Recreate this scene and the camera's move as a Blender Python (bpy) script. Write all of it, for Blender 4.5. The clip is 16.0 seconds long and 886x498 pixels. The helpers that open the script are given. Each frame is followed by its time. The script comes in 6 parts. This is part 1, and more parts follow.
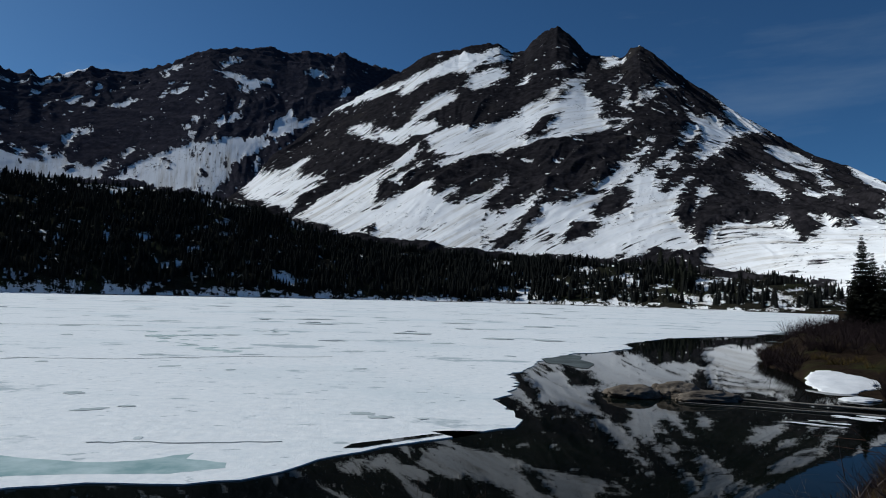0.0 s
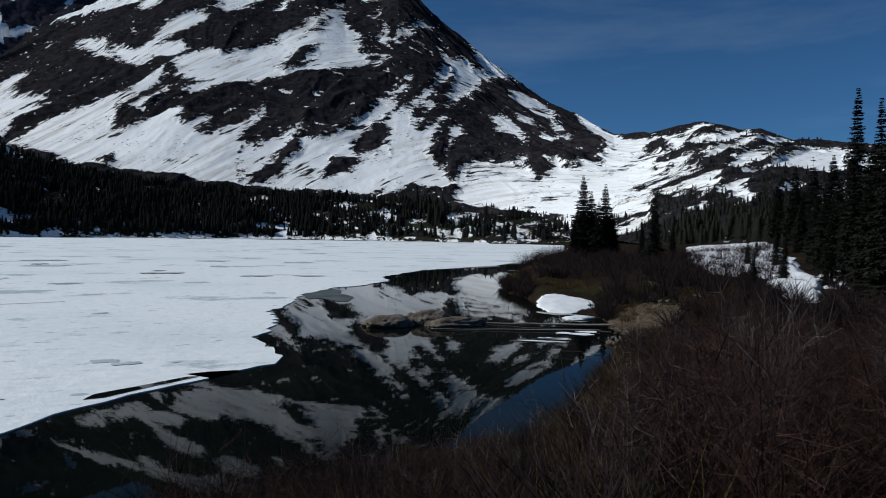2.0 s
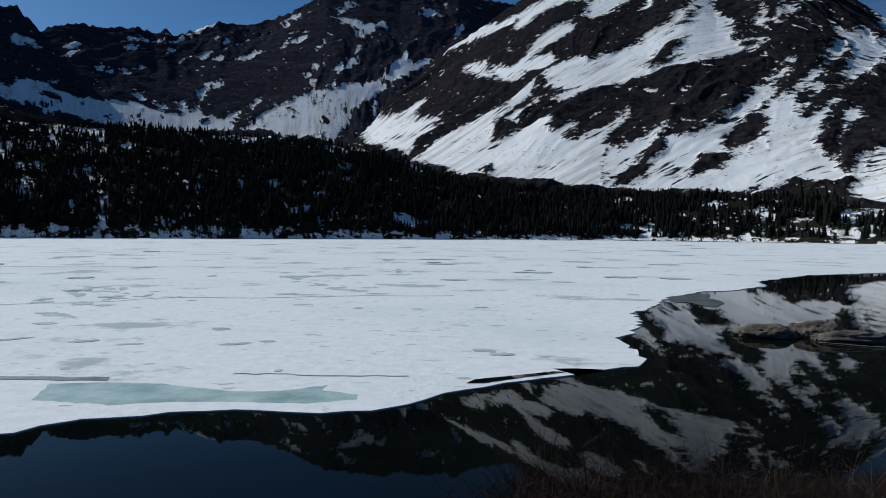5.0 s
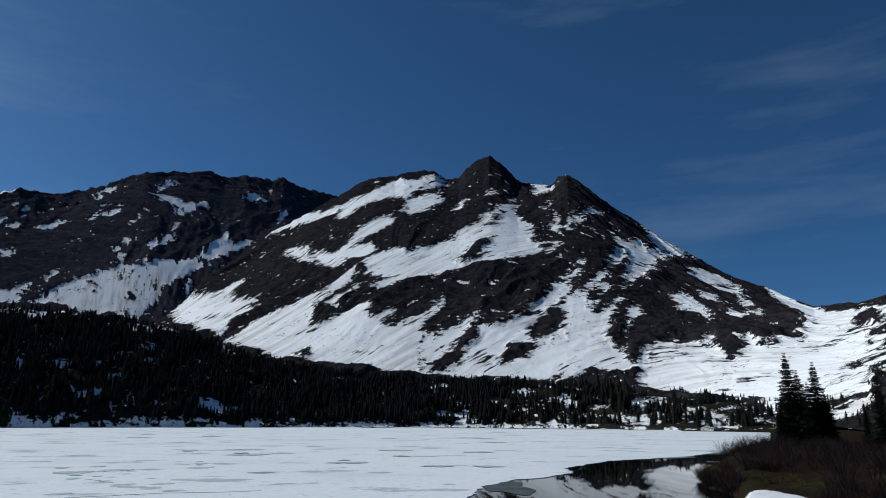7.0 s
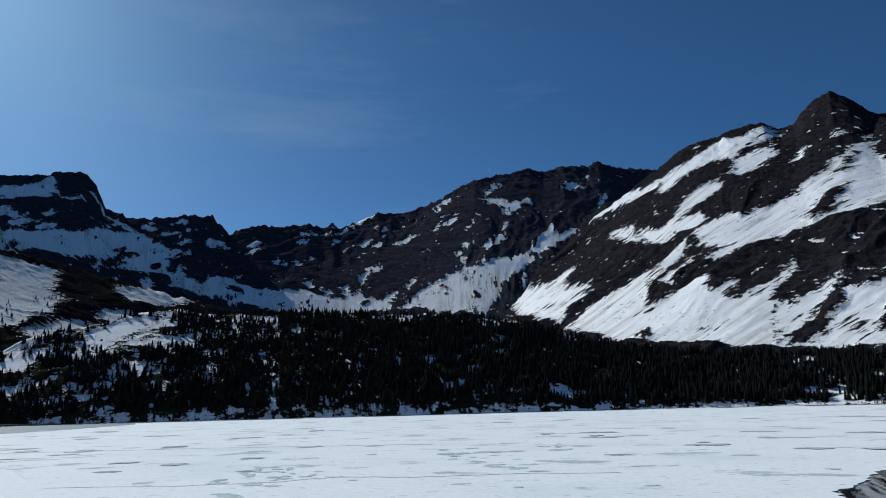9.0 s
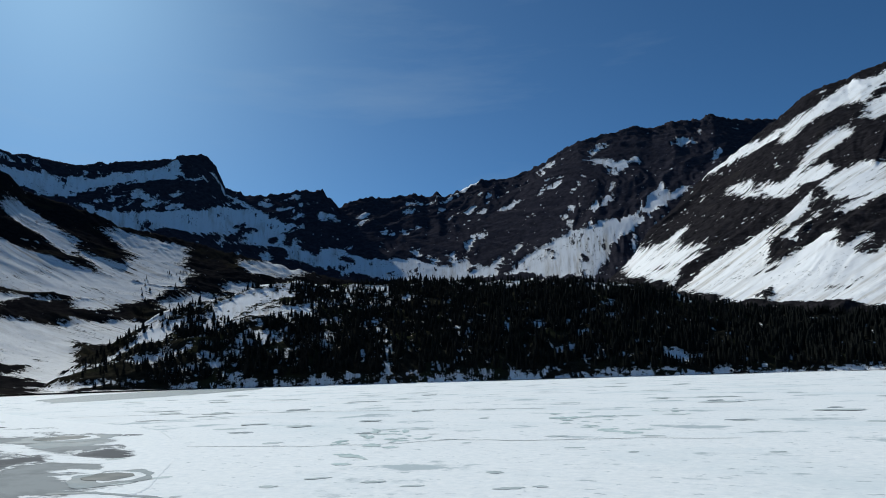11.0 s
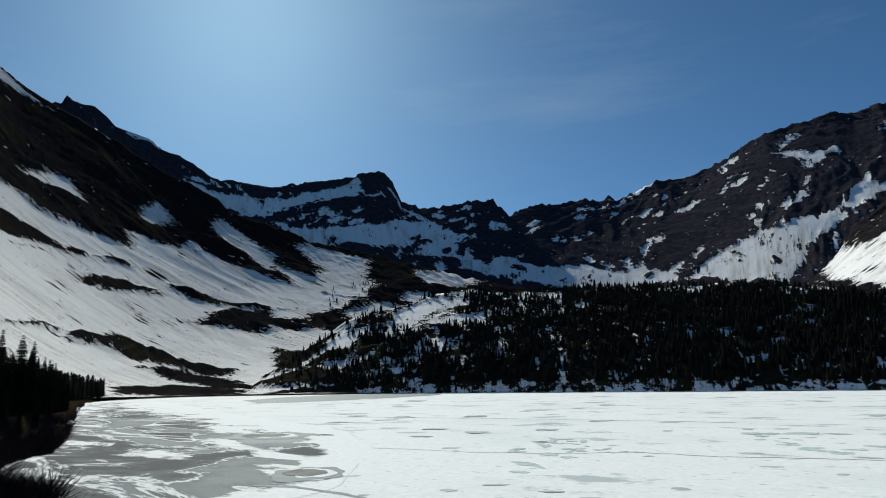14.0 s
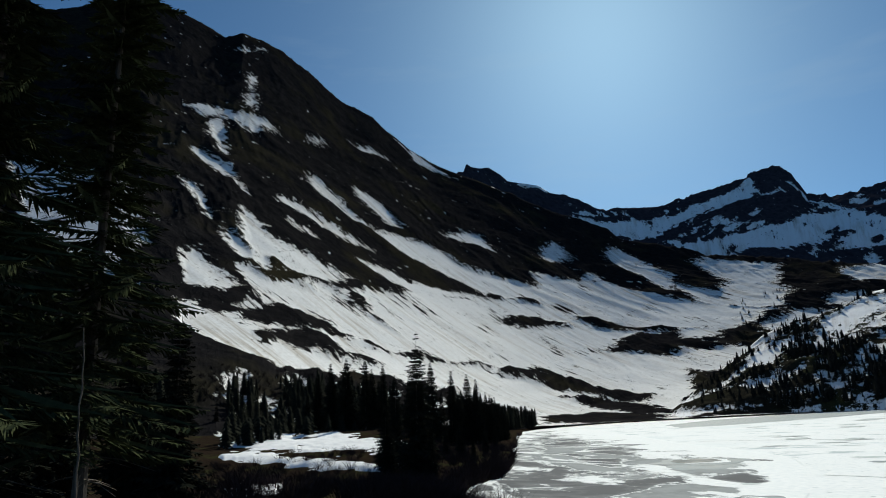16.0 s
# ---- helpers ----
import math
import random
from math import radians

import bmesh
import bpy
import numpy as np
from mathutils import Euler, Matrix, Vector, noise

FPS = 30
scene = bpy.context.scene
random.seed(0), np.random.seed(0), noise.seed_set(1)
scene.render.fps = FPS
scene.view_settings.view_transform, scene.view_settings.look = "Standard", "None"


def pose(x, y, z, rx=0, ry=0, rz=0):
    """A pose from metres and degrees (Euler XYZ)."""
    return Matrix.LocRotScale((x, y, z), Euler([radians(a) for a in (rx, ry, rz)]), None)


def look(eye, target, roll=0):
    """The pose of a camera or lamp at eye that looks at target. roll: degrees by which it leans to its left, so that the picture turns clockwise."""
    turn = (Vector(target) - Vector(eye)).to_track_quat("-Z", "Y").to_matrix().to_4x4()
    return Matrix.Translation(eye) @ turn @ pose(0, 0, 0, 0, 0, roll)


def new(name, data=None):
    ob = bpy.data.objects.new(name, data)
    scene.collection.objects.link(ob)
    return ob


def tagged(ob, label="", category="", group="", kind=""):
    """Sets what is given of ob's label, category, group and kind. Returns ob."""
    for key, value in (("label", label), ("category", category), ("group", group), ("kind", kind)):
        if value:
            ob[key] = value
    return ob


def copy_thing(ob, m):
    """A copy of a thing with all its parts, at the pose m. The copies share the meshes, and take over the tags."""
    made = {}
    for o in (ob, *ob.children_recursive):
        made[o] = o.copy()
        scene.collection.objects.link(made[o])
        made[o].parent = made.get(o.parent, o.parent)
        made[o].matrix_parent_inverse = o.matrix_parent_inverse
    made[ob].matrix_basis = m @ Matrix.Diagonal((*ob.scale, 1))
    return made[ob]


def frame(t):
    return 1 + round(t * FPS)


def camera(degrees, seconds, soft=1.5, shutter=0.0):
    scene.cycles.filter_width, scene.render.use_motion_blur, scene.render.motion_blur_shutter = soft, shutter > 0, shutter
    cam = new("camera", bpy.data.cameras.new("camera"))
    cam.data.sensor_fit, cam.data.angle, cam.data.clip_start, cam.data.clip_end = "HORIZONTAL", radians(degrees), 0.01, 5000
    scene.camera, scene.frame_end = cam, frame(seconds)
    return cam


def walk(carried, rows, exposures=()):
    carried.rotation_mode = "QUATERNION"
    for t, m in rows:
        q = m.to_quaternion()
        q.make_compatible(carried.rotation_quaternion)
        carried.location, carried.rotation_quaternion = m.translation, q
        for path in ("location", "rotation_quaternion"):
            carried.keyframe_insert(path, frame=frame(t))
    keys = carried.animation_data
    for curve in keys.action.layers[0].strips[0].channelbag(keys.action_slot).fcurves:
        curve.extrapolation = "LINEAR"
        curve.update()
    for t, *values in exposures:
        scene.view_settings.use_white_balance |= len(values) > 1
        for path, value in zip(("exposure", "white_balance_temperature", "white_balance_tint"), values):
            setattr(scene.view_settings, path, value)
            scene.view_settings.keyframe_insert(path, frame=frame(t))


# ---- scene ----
# ---- camera: one person turning on the spot on the lake's bank ----
cam = camera(65.98, 16.0, soft=1.0)
EYE = 4.0
# seconds, yaw, pitch, roll
ROWS = [
    (0.0, -0.00, 3.92, -1.38),
    (0.5, -7.69, 3.58, -1.33),
    (1.0, -14.42, 3.02, -1.81),
    (1.5, -18.26, 1.52, -1.63),
    (2.0, -19.93, -1.14, -0.73),
    (2.5, -19.29, -0.54, -0.18),
    (3.0, -18.40, -0.23, -0.17),
    (3.5, -14.28, -0.78, -0.32),
    (4.0, -6.45, -1.58, -0.12),
    (4.2, -2.74, -1.79, -0.24),
    (4.55, 3.49, -1.89, -0.26),
    (4.90, 8.77, -1.50, -0.31),
    (5.25, 12.41, -0.53, -0.38),
    (5.60, 13.72, 1.11, -0.46),
    (5.95, 12.00, 3.52, -0.54),
    (6.3, 6.56, 6.77, -0.62),
    (6.5, 2.19, 8.89, -0.67),
    (7.0, -5.16, 14.19, -0.22),
    (7.5, -6.76, 14.62, -0.13),
    (8.0, -1.98, 14.41, -0.35),
    (8.5, 11.68, 13.82, 0.92),
    (9.0, 22.83, 13.12, 1.43),
    (9.2, 25.20, 12.42, 1.69),
    (9.55, 27.53, 11.53, 1.84),
    (9.90, 28.67, 10.93, 1.93),
    (10.25, 29.27, 10.58, 1.95),
    (10.60, 29.99, 10.45, 1.88),
    (10.95, 31.48, 10.50, 1.71),
    (11.3, 34.40, 10.69, 1.42),
    (11.5, 36.62, 10.84, 1.18),
    (12.0, 40.26, 10.81, 1.66),
    (12.5, 40.20, 9.86, 1.60),
    (13.0, 41.25, 10.36, 1.51),
    (13.5, 43.40, 10.94, 1.07),
    (14.0, 46.26, 11.45, 0.56),
    (14.5, 53.44, 12.66, 1.36),
    (15.0, 63.06, 13.08, 2.80),
    (15.5, 72.21, 13.82, 3.33),
    (16.0, 79.75, 14.44, 2.78),
]
walk(cam, [(t, pose(0, 0, EYE, 90 + p, r, a)) for t, a, p, r in ROWS],
     exposures=[(0, -0.4, 5700, 5), (8, -0.4, 5600, 5), (9.2, -0.16, 5600, 4), (12, -0.04, 5950, 2), (14.5, 0.08, 6250, 1), (16, 0.16, 6300, 1)])

# ---- daylight: clear sky, sun high over the left-hand ridge ----
SUN_BEARING, SUN_HEIGHT = 63.6, 33.0
world = bpy.data.worlds.new("sky")
scene.world = world
world.use_nodes = True
wn, wl = world.node_tree.nodes, world.node_tree.links
sky = wn.new("ShaderNodeTexSky")
sky.sky_type, sky.sun_disc = "NISHITA", False
sky.sun_elevation, sky.sun_rotation = radians(SUN_HEIGHT), radians(-SUN_BEARING)
sky.altitude, sky.air_density, sky.dust_density, sky.ozone_density = 1800, 0.75, 1.7, 3.6
# thin cirrus drawn across the blue
wc = wn.new("ShaderNodeTexCoord")
wm = wn.new("ShaderNodeMapping")
wm.inputs["Scale"].default_value, wm.inputs["Rotation"].default_value = (0.9, 0.9, 5.0), (radians(14), radians(-22), 0)
wt = wn.new("ShaderNodeTexNoise")
wt.inputs["Scale"].default_value, wt.inputs["Detail"].default_value, wt.inputs["Roughness"].default_value = 2.2, 6, 0.6
wr = wn.new("ShaderNodeValToRGB")
wr.color_ramp.elements[0].position, wr.color_ramp.elements[1].position = 0.5, 0.85
wr.color_ramp.elements[1].color = (0.22, 0.22, 0.22, 1)
wx = wn.new("ShaderNodeMix")
wx.data_type = "RGBA"
wx.inputs["B"].default_value = (6.4, 7.4, 8.2, 1)
wl.new(wc.outputs["Generated"], wm.inputs[0])
wl.new(wm.outputs[0], wt.inputs["Vector"])
wl.new(wt.outputs["Fac"], wr.inputs[0])
wl.new(wr.outputs[0], wx.inputs["Factor"])
wv = wn.new("ShaderNodeMix")
wv.data_type, wv.blend_type = "RGBA", "MULTIPLY"
wv.inputs["Factor"].default_value, wv.inputs["B"].default_value = 1.0, (0.70, 1.0, 1.13, 1)
wl.new(sky.outputs[0], wv.inputs["A"])
wl.new(wv.outputs["Result"], wx.inputs["A"])
wl.new(wx.outputs["Result"], wn["Background"].inputs[0])
wn["Background"].inputs[1].default_value = 0.065
sun_lamp = bpy.data.lights.new("sun", "SUN")
sun_lamp.energy, sun_lamp.angle, sun_lamp.color = 4.9, radians(0.53), (1.0, 0.93, 0.84)
sun = new("sun", sun_lamp)
sb, se = radians(SUN_BEARING), radians(SUN_HEIGHT)
sun.matrix_world = look((-math.sin(sb) * math.cos(se) * 50, math.cos(sb) * math.cos(se) * 50, math.sin(se) * 50), (0, 0, 0))


# ---- materials ----
class Nodes:
    """Short hands for building a node material."""

    def __init__(self, name):
        self.mat = bpy.data.materials.new(name)
        self.mat.use_nodes = True
        self.n, self.l = self.mat.node_tree.nodes, self.mat.node_tree.links
        self.bsdf = self.n["Principled BSDF"]
        self.coord = self.n.new("ShaderNodeTexCoord").outputs["Object"]

    def put(self, value, socket):
        if hasattr(value, "is_linked"):
            self.l.new(value, socket)
        else:
            socket.default_value = value

    def noise(self, scale, detail=4.0, rough=0.55, stretch=(1, 1, 1), turn=(0, 0, 0), warp=0.0):
        m = self.n.new("ShaderNodeMapping")
        m.inputs["Scale"].default_value = stretch
        m.inputs["Rotation"].default_value = [radians(a) for a in turn]
        self.l.new(self.coord, m.inputs[0])
        t = self.n.new("ShaderNodeTexNoise")
        t.inputs["Scale"].default_value, t.inputs["Detail"].default_value = scale, detail
        t.inputs["Roughness"].default_value, t.inputs["Distortion"].default_value = rough, warp
        self.l.new(m.outputs[0], t.inputs["Vector"])
        return t.outputs["Fac"]

    def ramp(self, fac, *stops):
        r = self.n.new("ShaderNodeValToRGB")
        while len(r.color_ramp.elements) < len(stops):
            r.color_ramp.elements.new(0.5)
        for e, (p, c) in zip(r.color_ramp.elements, stops):
            e.position, e.color = p, (*c, 1) if isinstance(c, tuple) else (c, c, c, 1)
        self.l.new(fac, r.inputs[0])
        return r.outputs[0]

    def math(self, op, a, b=0.0, clamp=False):
        m = self.n.new("ShaderNodeMath")
        m.operation, m.use_clamp = op, clamp
        self.put(a, m.inputs[0]), self.put(b, m.inputs[1])
        return m.outputs[0]

    def mix(self, fac, a, b):
        m = self.n.new("ShaderNodeMix")
        m.data_type = "RGBA"
        self.put(fac, m.inputs["Factor"])
        for v, s in ((a, m.inputs["A"]), (b, m.inputs["B"])):
            self.put((*v, 1) if isinstance(v, tuple) else v, s)
        return m.outputs["Result"]

    def attr(self, name):
        a = self.n.new("ShaderNodeAttribute")
        a.attribute_name = name
        return a.outputs["Fac"]

    def face_noise(self, across, up, detail=5.0, rough=0.6, slant=0.0):
        """Noise laid out along a mountainside: metres across it and up it."""
        c = self.n.new("ShaderNodeCombineXYZ")
        a, u = self.attr("across"), self.attr("up")
        if slant:
            a = self.math("ADD", a, self.math("MULTIPLY", u, slant))
        self.l.new(self.math("DIVIDE", a, across), c.inputs[0])
        self.l.new(self.math("DIVIDE", u, up), c.inputs[1])
        t = self.n.new("ShaderNodeTexNoise")
        t.inputs["Scale"].default_value, t.inputs["Detail"].default_value, t.inputs["Roughness"].default_value = 1.0, detail, rough
        self.l.new(c.outputs[0], t.inputs["Vector"])
        return t.outputs["Fac"]

    def bump(self, height, strength=0.3, distance=0.02):
        b = self.n.new("ShaderNodeBump")
        b.inputs["Strength"].default_value, b.inputs["Distance"].default_value = strength, distance
        self.l.new(height, b.inputs["Height"])
        self.l.new(b.outputs[0], self.bsdf.inputs["Normal"])

    def done(self, color, rough=0.8, spec=0.3):
        self.put((*color, 1) if isinstance(color, tuple) else color, self.bsdf.inputs["Base Color"])
        self.put(rough, self.bsdf.inputs["Roughness"])
        self.bsdf.inputs["Specular IOR Level"].default_value = spec
        return self.mat


def mountain_material(name, dark, light, moss, grain=1.0, moss_at=0.56, slant=0.0, snow_tone=(0.88, 0.885, 0.89), grime=0.0):
    m = Nodes(name)
    big = m.noise(0.012 * grain, 6, 0.6)
    fine = m.noise(0.11 * grain, 8, 0.68)
    strata = m.noise(0.05 * grain, 6, 0.6, (1, 1, 3.0), (18, 0, 20))
    rock = m.mix(m.ramp(fine, (0.34, 0.0), (0.68, 1.0)), dark, light)
    rock = m.mix(m.math("MULTIPLY", m.ramp(strata, (0.45, 0.0), (0.7, 1.0)), 0.55), rock, dark)
    rock = m.mix(m.ramp(big, (moss_at, 0.0), (moss_at + 0.16, 1.0)), rock, moss)
    dirt = m.face_noise(11 / grain, 150 / grain, 8, 0.68, slant)
    flute = m.face_noise(5 / grain, 60 / grain, 5, 0.6, slant)
    stain = m.noise(0.009 * grain, 4, 0.6)
    white = m.mix(m.math("MULTIPLY", m.ramp(dirt, (0.47, 0.0), (0.66, 1.0)), m.ramp(stain, (0.4, 0.15), (0.62, 1.0))), snow_tone, (0.5, 0.45, 0.38))
    if grime:
        white = m.mix(m.math("MULTIPLY", m.ramp(m.noise(0.5 * grain, 8, 0.75), (0.42, 0.0), (0.68, 1.0)), grime), white, (0.3, 0.27, 0.23))
    ragged_edge = m.math("ADD", m.math("MULTIPLY", m.noise(0.11 * grain, 8, 0.75, (1, 1, 1.6), (0, 25, 0)), 0.55), m.math("MULTIPLY", m.face_noise(9 / grain, 34 / grain, 8, 0.75, slant), 0.45))
    edge = m.math("ADD", m.attr("snow"), m.math("MULTIPLY", m.math("SUBTRACT", ragged_edge, 0.5), 5.6))
    stones = m.ramp(m.math("ADD", m.noise(0.2 * grain, 6, 0.75, (1, 1, 2.0), (0, 30, 0)), m.math("MULTIPLY", m.math("SUBTRACT", m.noise(0.022 * grain, 4, 0.6), 0.5), 0.5)), (0.645, 1.0), (0.67, 0.0))
    runs = m.math("ADD", m.face_noise(7 / grain, 46 / grain, 7, 0.7, slant), m.math("MULTIPLY", m.math("SUBTRACT", m.noise(0.015 * grain, 4, 0.6), 0.5), 0.85))
    stones = m.math("MULTIPLY", stones, m.ramp(runs, (0.65 if grime else 0.63, 1.0), (0.68 if grime else 0.66, 0.0)))
    mask = m.math("MULTIPLY", m.ramp(m.math("ADD", edge, 0.5), (0.44, 0.0), (0.56, 1.0)), stones)
    m.bump(m.math("ADD", m.math("MULTIPLY", fine, m.math("SUBTRACT", 1.1, mask)), m.math("ADD", m.math("MULTIPLY", strata, 0.25), m.math("MULTIPLY", flute, 0.06 if grime else 0.12))), 0.8, 2.6 / grain)
    return m.done(m.mix(mask, rock, white), 0.95, 0.0)


def plain_noise(name, a, b, scale, rough=0.9, bump=0.3, spec=0.0, stretch=(1, 1, 1)):
    m = Nodes(name)
    f = m.noise(scale, 6, 0.6, stretch)
    g = m.noise(scale * 7, 4, 0.6, stretch)
    m.bump(g, bump, 0.02)
    return m.done(m.mix(m.ramp(m.math("ADD", m.math("MULTIPLY", f, 0.7), m.math("MULTIPLY", g, 0.3)), (0.35, 0.0), (0.65, 1.0)), a, b), rough, spec)


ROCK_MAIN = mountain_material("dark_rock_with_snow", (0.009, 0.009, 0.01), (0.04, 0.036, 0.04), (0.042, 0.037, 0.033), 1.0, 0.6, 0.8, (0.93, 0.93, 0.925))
# rock of the far range: distance haze is mixed into these paler, bluer tones
ROCK_BACK = mountain_material("hazed_slate_rock_with_snow", (0.023, 0.022, 0.028), (0.058, 0.054, 0.067), (0.045, 0.043, 0.049), 0.8, 0.62)
ROCK_LEFT = mountain_material("mossy_rock_with_snow", (0.008, 0.008, 0.009), (0.023, 0.021, 0.021), (0.028, 0.025, 0.016), 1.3, 0.52, -0.8, (0.86, 0.855, 0.84), 0.3)
HEATH = mountain_material("heath_with_snow", (0.01, 0.01, 0.008), (0.035, 0.032, 0.023), (0.026, 0.029, 0.015), 2.2, 0.5)
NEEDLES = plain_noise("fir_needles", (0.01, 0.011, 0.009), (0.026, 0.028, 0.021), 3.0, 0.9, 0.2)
BOUGH = plain_noise("spruce_boughs", (0.024, 0.03, 0.016), (0.07, 0.082, 0.042), 2.0, 0.85, 0.2)
# fir needles again, darkened to carry the shade inside the backlit far forests
FAR_NEEDLES_SHADED = plain_noise("shaded_far_fir_needles", (0.008, 0.009, 0.009), (0.021, 0.022, 0.019), 1.2, 0.95, 0.2)
BARK = plain_noise("fir_bark", (0.04, 0.034, 0.029), (0.13, 0.11, 0.095), 6.0, 0.9, 0.6, 0.15, (1, 1, 0.3))
TWIG = plain_noise("willow_twigs", (0.02, 0.0135, 0.0125), (0.066, 0.043, 0.04), 4.0, 0.8, 0.2)
TWIG_DARK = plain_noise("dark_twigs", (0.013, 0.01, 0.01), (0.044, 0.032, 0.033), 4.0, 0.8, 0.2)
TWIG_RED = plain_noise("red_willow_twigs", (0.022, 0.0125, 0.01), (0.066, 0.038, 0.031), 4.0, 0.8, 0.2)
TWIG_OLIVE = plain_noise("olive_twigs", (0.03, 0.024, 0.009), (0.1, 0.07, 0.026), 4.0, 0.8, 0.2)
TWIG_GREY = plain_noise("grey_alder_twigs", (0.04, 0.033, 0.032), (0.12, 0.1, 0.095), 4.0, 0.8, 0.2)
TWIG_PALE = plain_noise("bleached_twigs", (0.09, 0.075, 0.06), (0.2, 0.17, 0.14), 4.0, 0.8, 0.2)


def soil_material():
    m = Nodes("bank_soil_and_grass")
    f, g = m.noise(0.35, 6, 0.65), m.noise(5.0, 6, 0.7)
    c = m.mix(m.ramp(g, (0.35, 0.0), (0.7, 1.0)), (0.011, 0.008, 0.006), (0.034, 0.024, 0.017))
    c = m.mix(m.ramp(f, (0.52, 0.0), (0.64, 1.0)), c, (0.03, 0.03, 0.013))
    m.bump(g, 0.8, 0.06)
    return m.done(c, 0.95, 0.0)


SOIL = soil_material()


def ice_material():
    m = Nodes("rotting_lake_ice")
    streak = m.noise(0.04, 8, 0.62, (1.0, 1.3, 1), (0, 0, -8))
    spot = m.noise(0.11, 8, 0.66, (1.0, 1.2, 1), (0, 0, -6))
    dots = m.noise(1.1, 4, 0.6, (0.8, 1.5, 1))
    fine = m.noise(2.2, 8, 0.72)
    c = m.mix(m.ramp(fine, (0.35, 0.0), (0.65, 1.0)), (0.74, 0.77, 0.78), (0.88, 0.89, 0.88))
    c = m.mix(m.ramp(streak, (0.5, 0.0), (0.66, 0.6)), c, (0.62, 0.69, 0.71))
    c = m.mix(m.ramp(spot, (0.575, 0.0), (0.62, 0.85)), c, (0.4, 0.46, 0.48))
    c = m.mix(m.ramp(dots, (0.63, 0.0), (0.68, 0.8)), c, (0.36, 0.41, 0.43))
    m.bump(m.math("ADD", fine, m.math("MULTIPLY", spot, 2.0)), 0.6, 0.06)
    return m.done(c, 0.9, 0.06)


ICE = ice_material()


def melt_material(name, tone, deep):
    m = Nodes(name)
    f = m.noise(0.7, 6, 0.65)
    m.bump(m.noise(3.0, 4, 0.6), 0.1, 0.02)
    return m.done(m.mix(m.ramp(f, (0.35, 0.0), (0.65, 1.0)), tone, deep), m.ramp(f, (0.4, 0.6), (0.7, 0.9)), 0.03)


MELT = melt_material("grey_meltwater_on_ice", (0.13, 0.155, 0.165), (0.34, 0.38, 0.39))
SOFT = melt_material("soaked_grey_ice", (0.36, 0.41, 0.41), (0.58, 0.63, 0.63))
HOLE = melt_material("dark_meltwater", (0.05, 0.06, 0.06), (0.14, 0.16, 0.16))
WET = melt_material("thin_wet_ice", (0.36, 0.46, 0.45), (0.62, 0.69, 0.68))
POOL = melt_material("pale_blue_green_meltwater", (0.24, 0.36, 0.36), (0.5, 0.6, 0.6))


def water_material():
    m = Nodes("still_lake_water")
    m.bump(m.noise(1.2, 3, 0.5, (1, 2.2, 1)), 0.018, 0.02)
    m.bsdf.inputs["IOR"].default_value = 1.333
    return m.done(m.mix(m.ramp(m.noise(0.15, 4), (0.4, 0.0), (0.65, 1.0)), (0.002, 0.003, 0.003), (0.005, 0.007, 0.005)), 0.015, 0.1)


WATER = water_material()
SNOW = plain_noise("old_snow", (0.7, 0.71, 0.72), (0.88, 0.88, 0.88), 1.2, 0.7, 0.7)
BOULDER = plain_noise("grey_brown_boulder", (0.06, 0.05, 0.04), (0.22, 0.185, 0.15), 1.4, 0.9, 0.9)
GRAVEL = plain_noise("pale_gravel", (0.03, 0.023, 0.016), (0.15, 0.115, 0.08), 5.0, 0.95, 1.0)
WOOD = plain_noise("weathered_driftwood", (0.14, 0.12, 0.1), (0.36, 0.33, 0.29), 3.0, 0.85, 0.5, 0.2, (6, 1, 6))


# ---- noise in plan ----
def lattice_noise(x, y, seed=0):
    table = np.random.RandomState(seed + 11).rand(256, 256)
    xi, yi = np.floor(x).astype(int), np.floor(y).astype(int)
    fx, fy = x - xi, y - yi
    fx, fy = fx * fx * (3 - 2 * fx), fy * fy * (3 - 2 * fy)
    a, b = table[xi & 255, yi & 255], table[(xi + 1) & 255, yi & 255]
    c, d = table[xi & 255, (yi + 1) & 255], table[(xi + 1) & 255, (yi + 1) & 255]
    return (a + (b - a) * fx) * (1 - fy) + (c + (d - c) * fx) * fy


def fbm(x, y, octaves=5, seed=0, gain=0.5, ridged=False):
    total, amp, norm = 0.0, 1.0, 0.0
    for k in range(octaves):
        n = lattice_noise(x * 2.03 ** k + 17 * k, y * 2.03 ** k - 9 * k, seed + k)
        total = total + amp * ((1 - np.abs(2 * n - 1)) if ridged else n)
        norm += amp
        amp *= gain
    return total / norm


def column(table, k, b):
    s = sorted(table)
    return np.interp(b, [q[0] for q in s], [q[k] for q in s])


def gentle(table, k, b, width=2.5):
    """The same as column(), smoothed along the bearing."""
    off = np.linspace(-2, 2, 17)
    w = np.exp(-0.5 * off ** 2)
    return sum(wi * column(table, k, b + o * width) for wi, o in zip(w, off)) / w.sum()


def link_mesh(name, verts, faces, material, parent=None, smooth=False):
    me = bpy.data.meshes.new(name)
    me.from_pydata(verts, [], faces)
    me.materials.append(material)
    if smooth:
        me.polygons.foreach_set("use_smooth", np.ones(len(me.polygons), bool))
    ob = new(name, me)
    ob.parent = parent
    return ob


def grid_faces(nb, nr):
    i = np.arange(nb - 1)[:, None] * nr + np.arange(nr - 1)[None, :]
    return np.stack([i, i + 1, i + nr + 1, i + nr], -1).reshape(-1, 4)


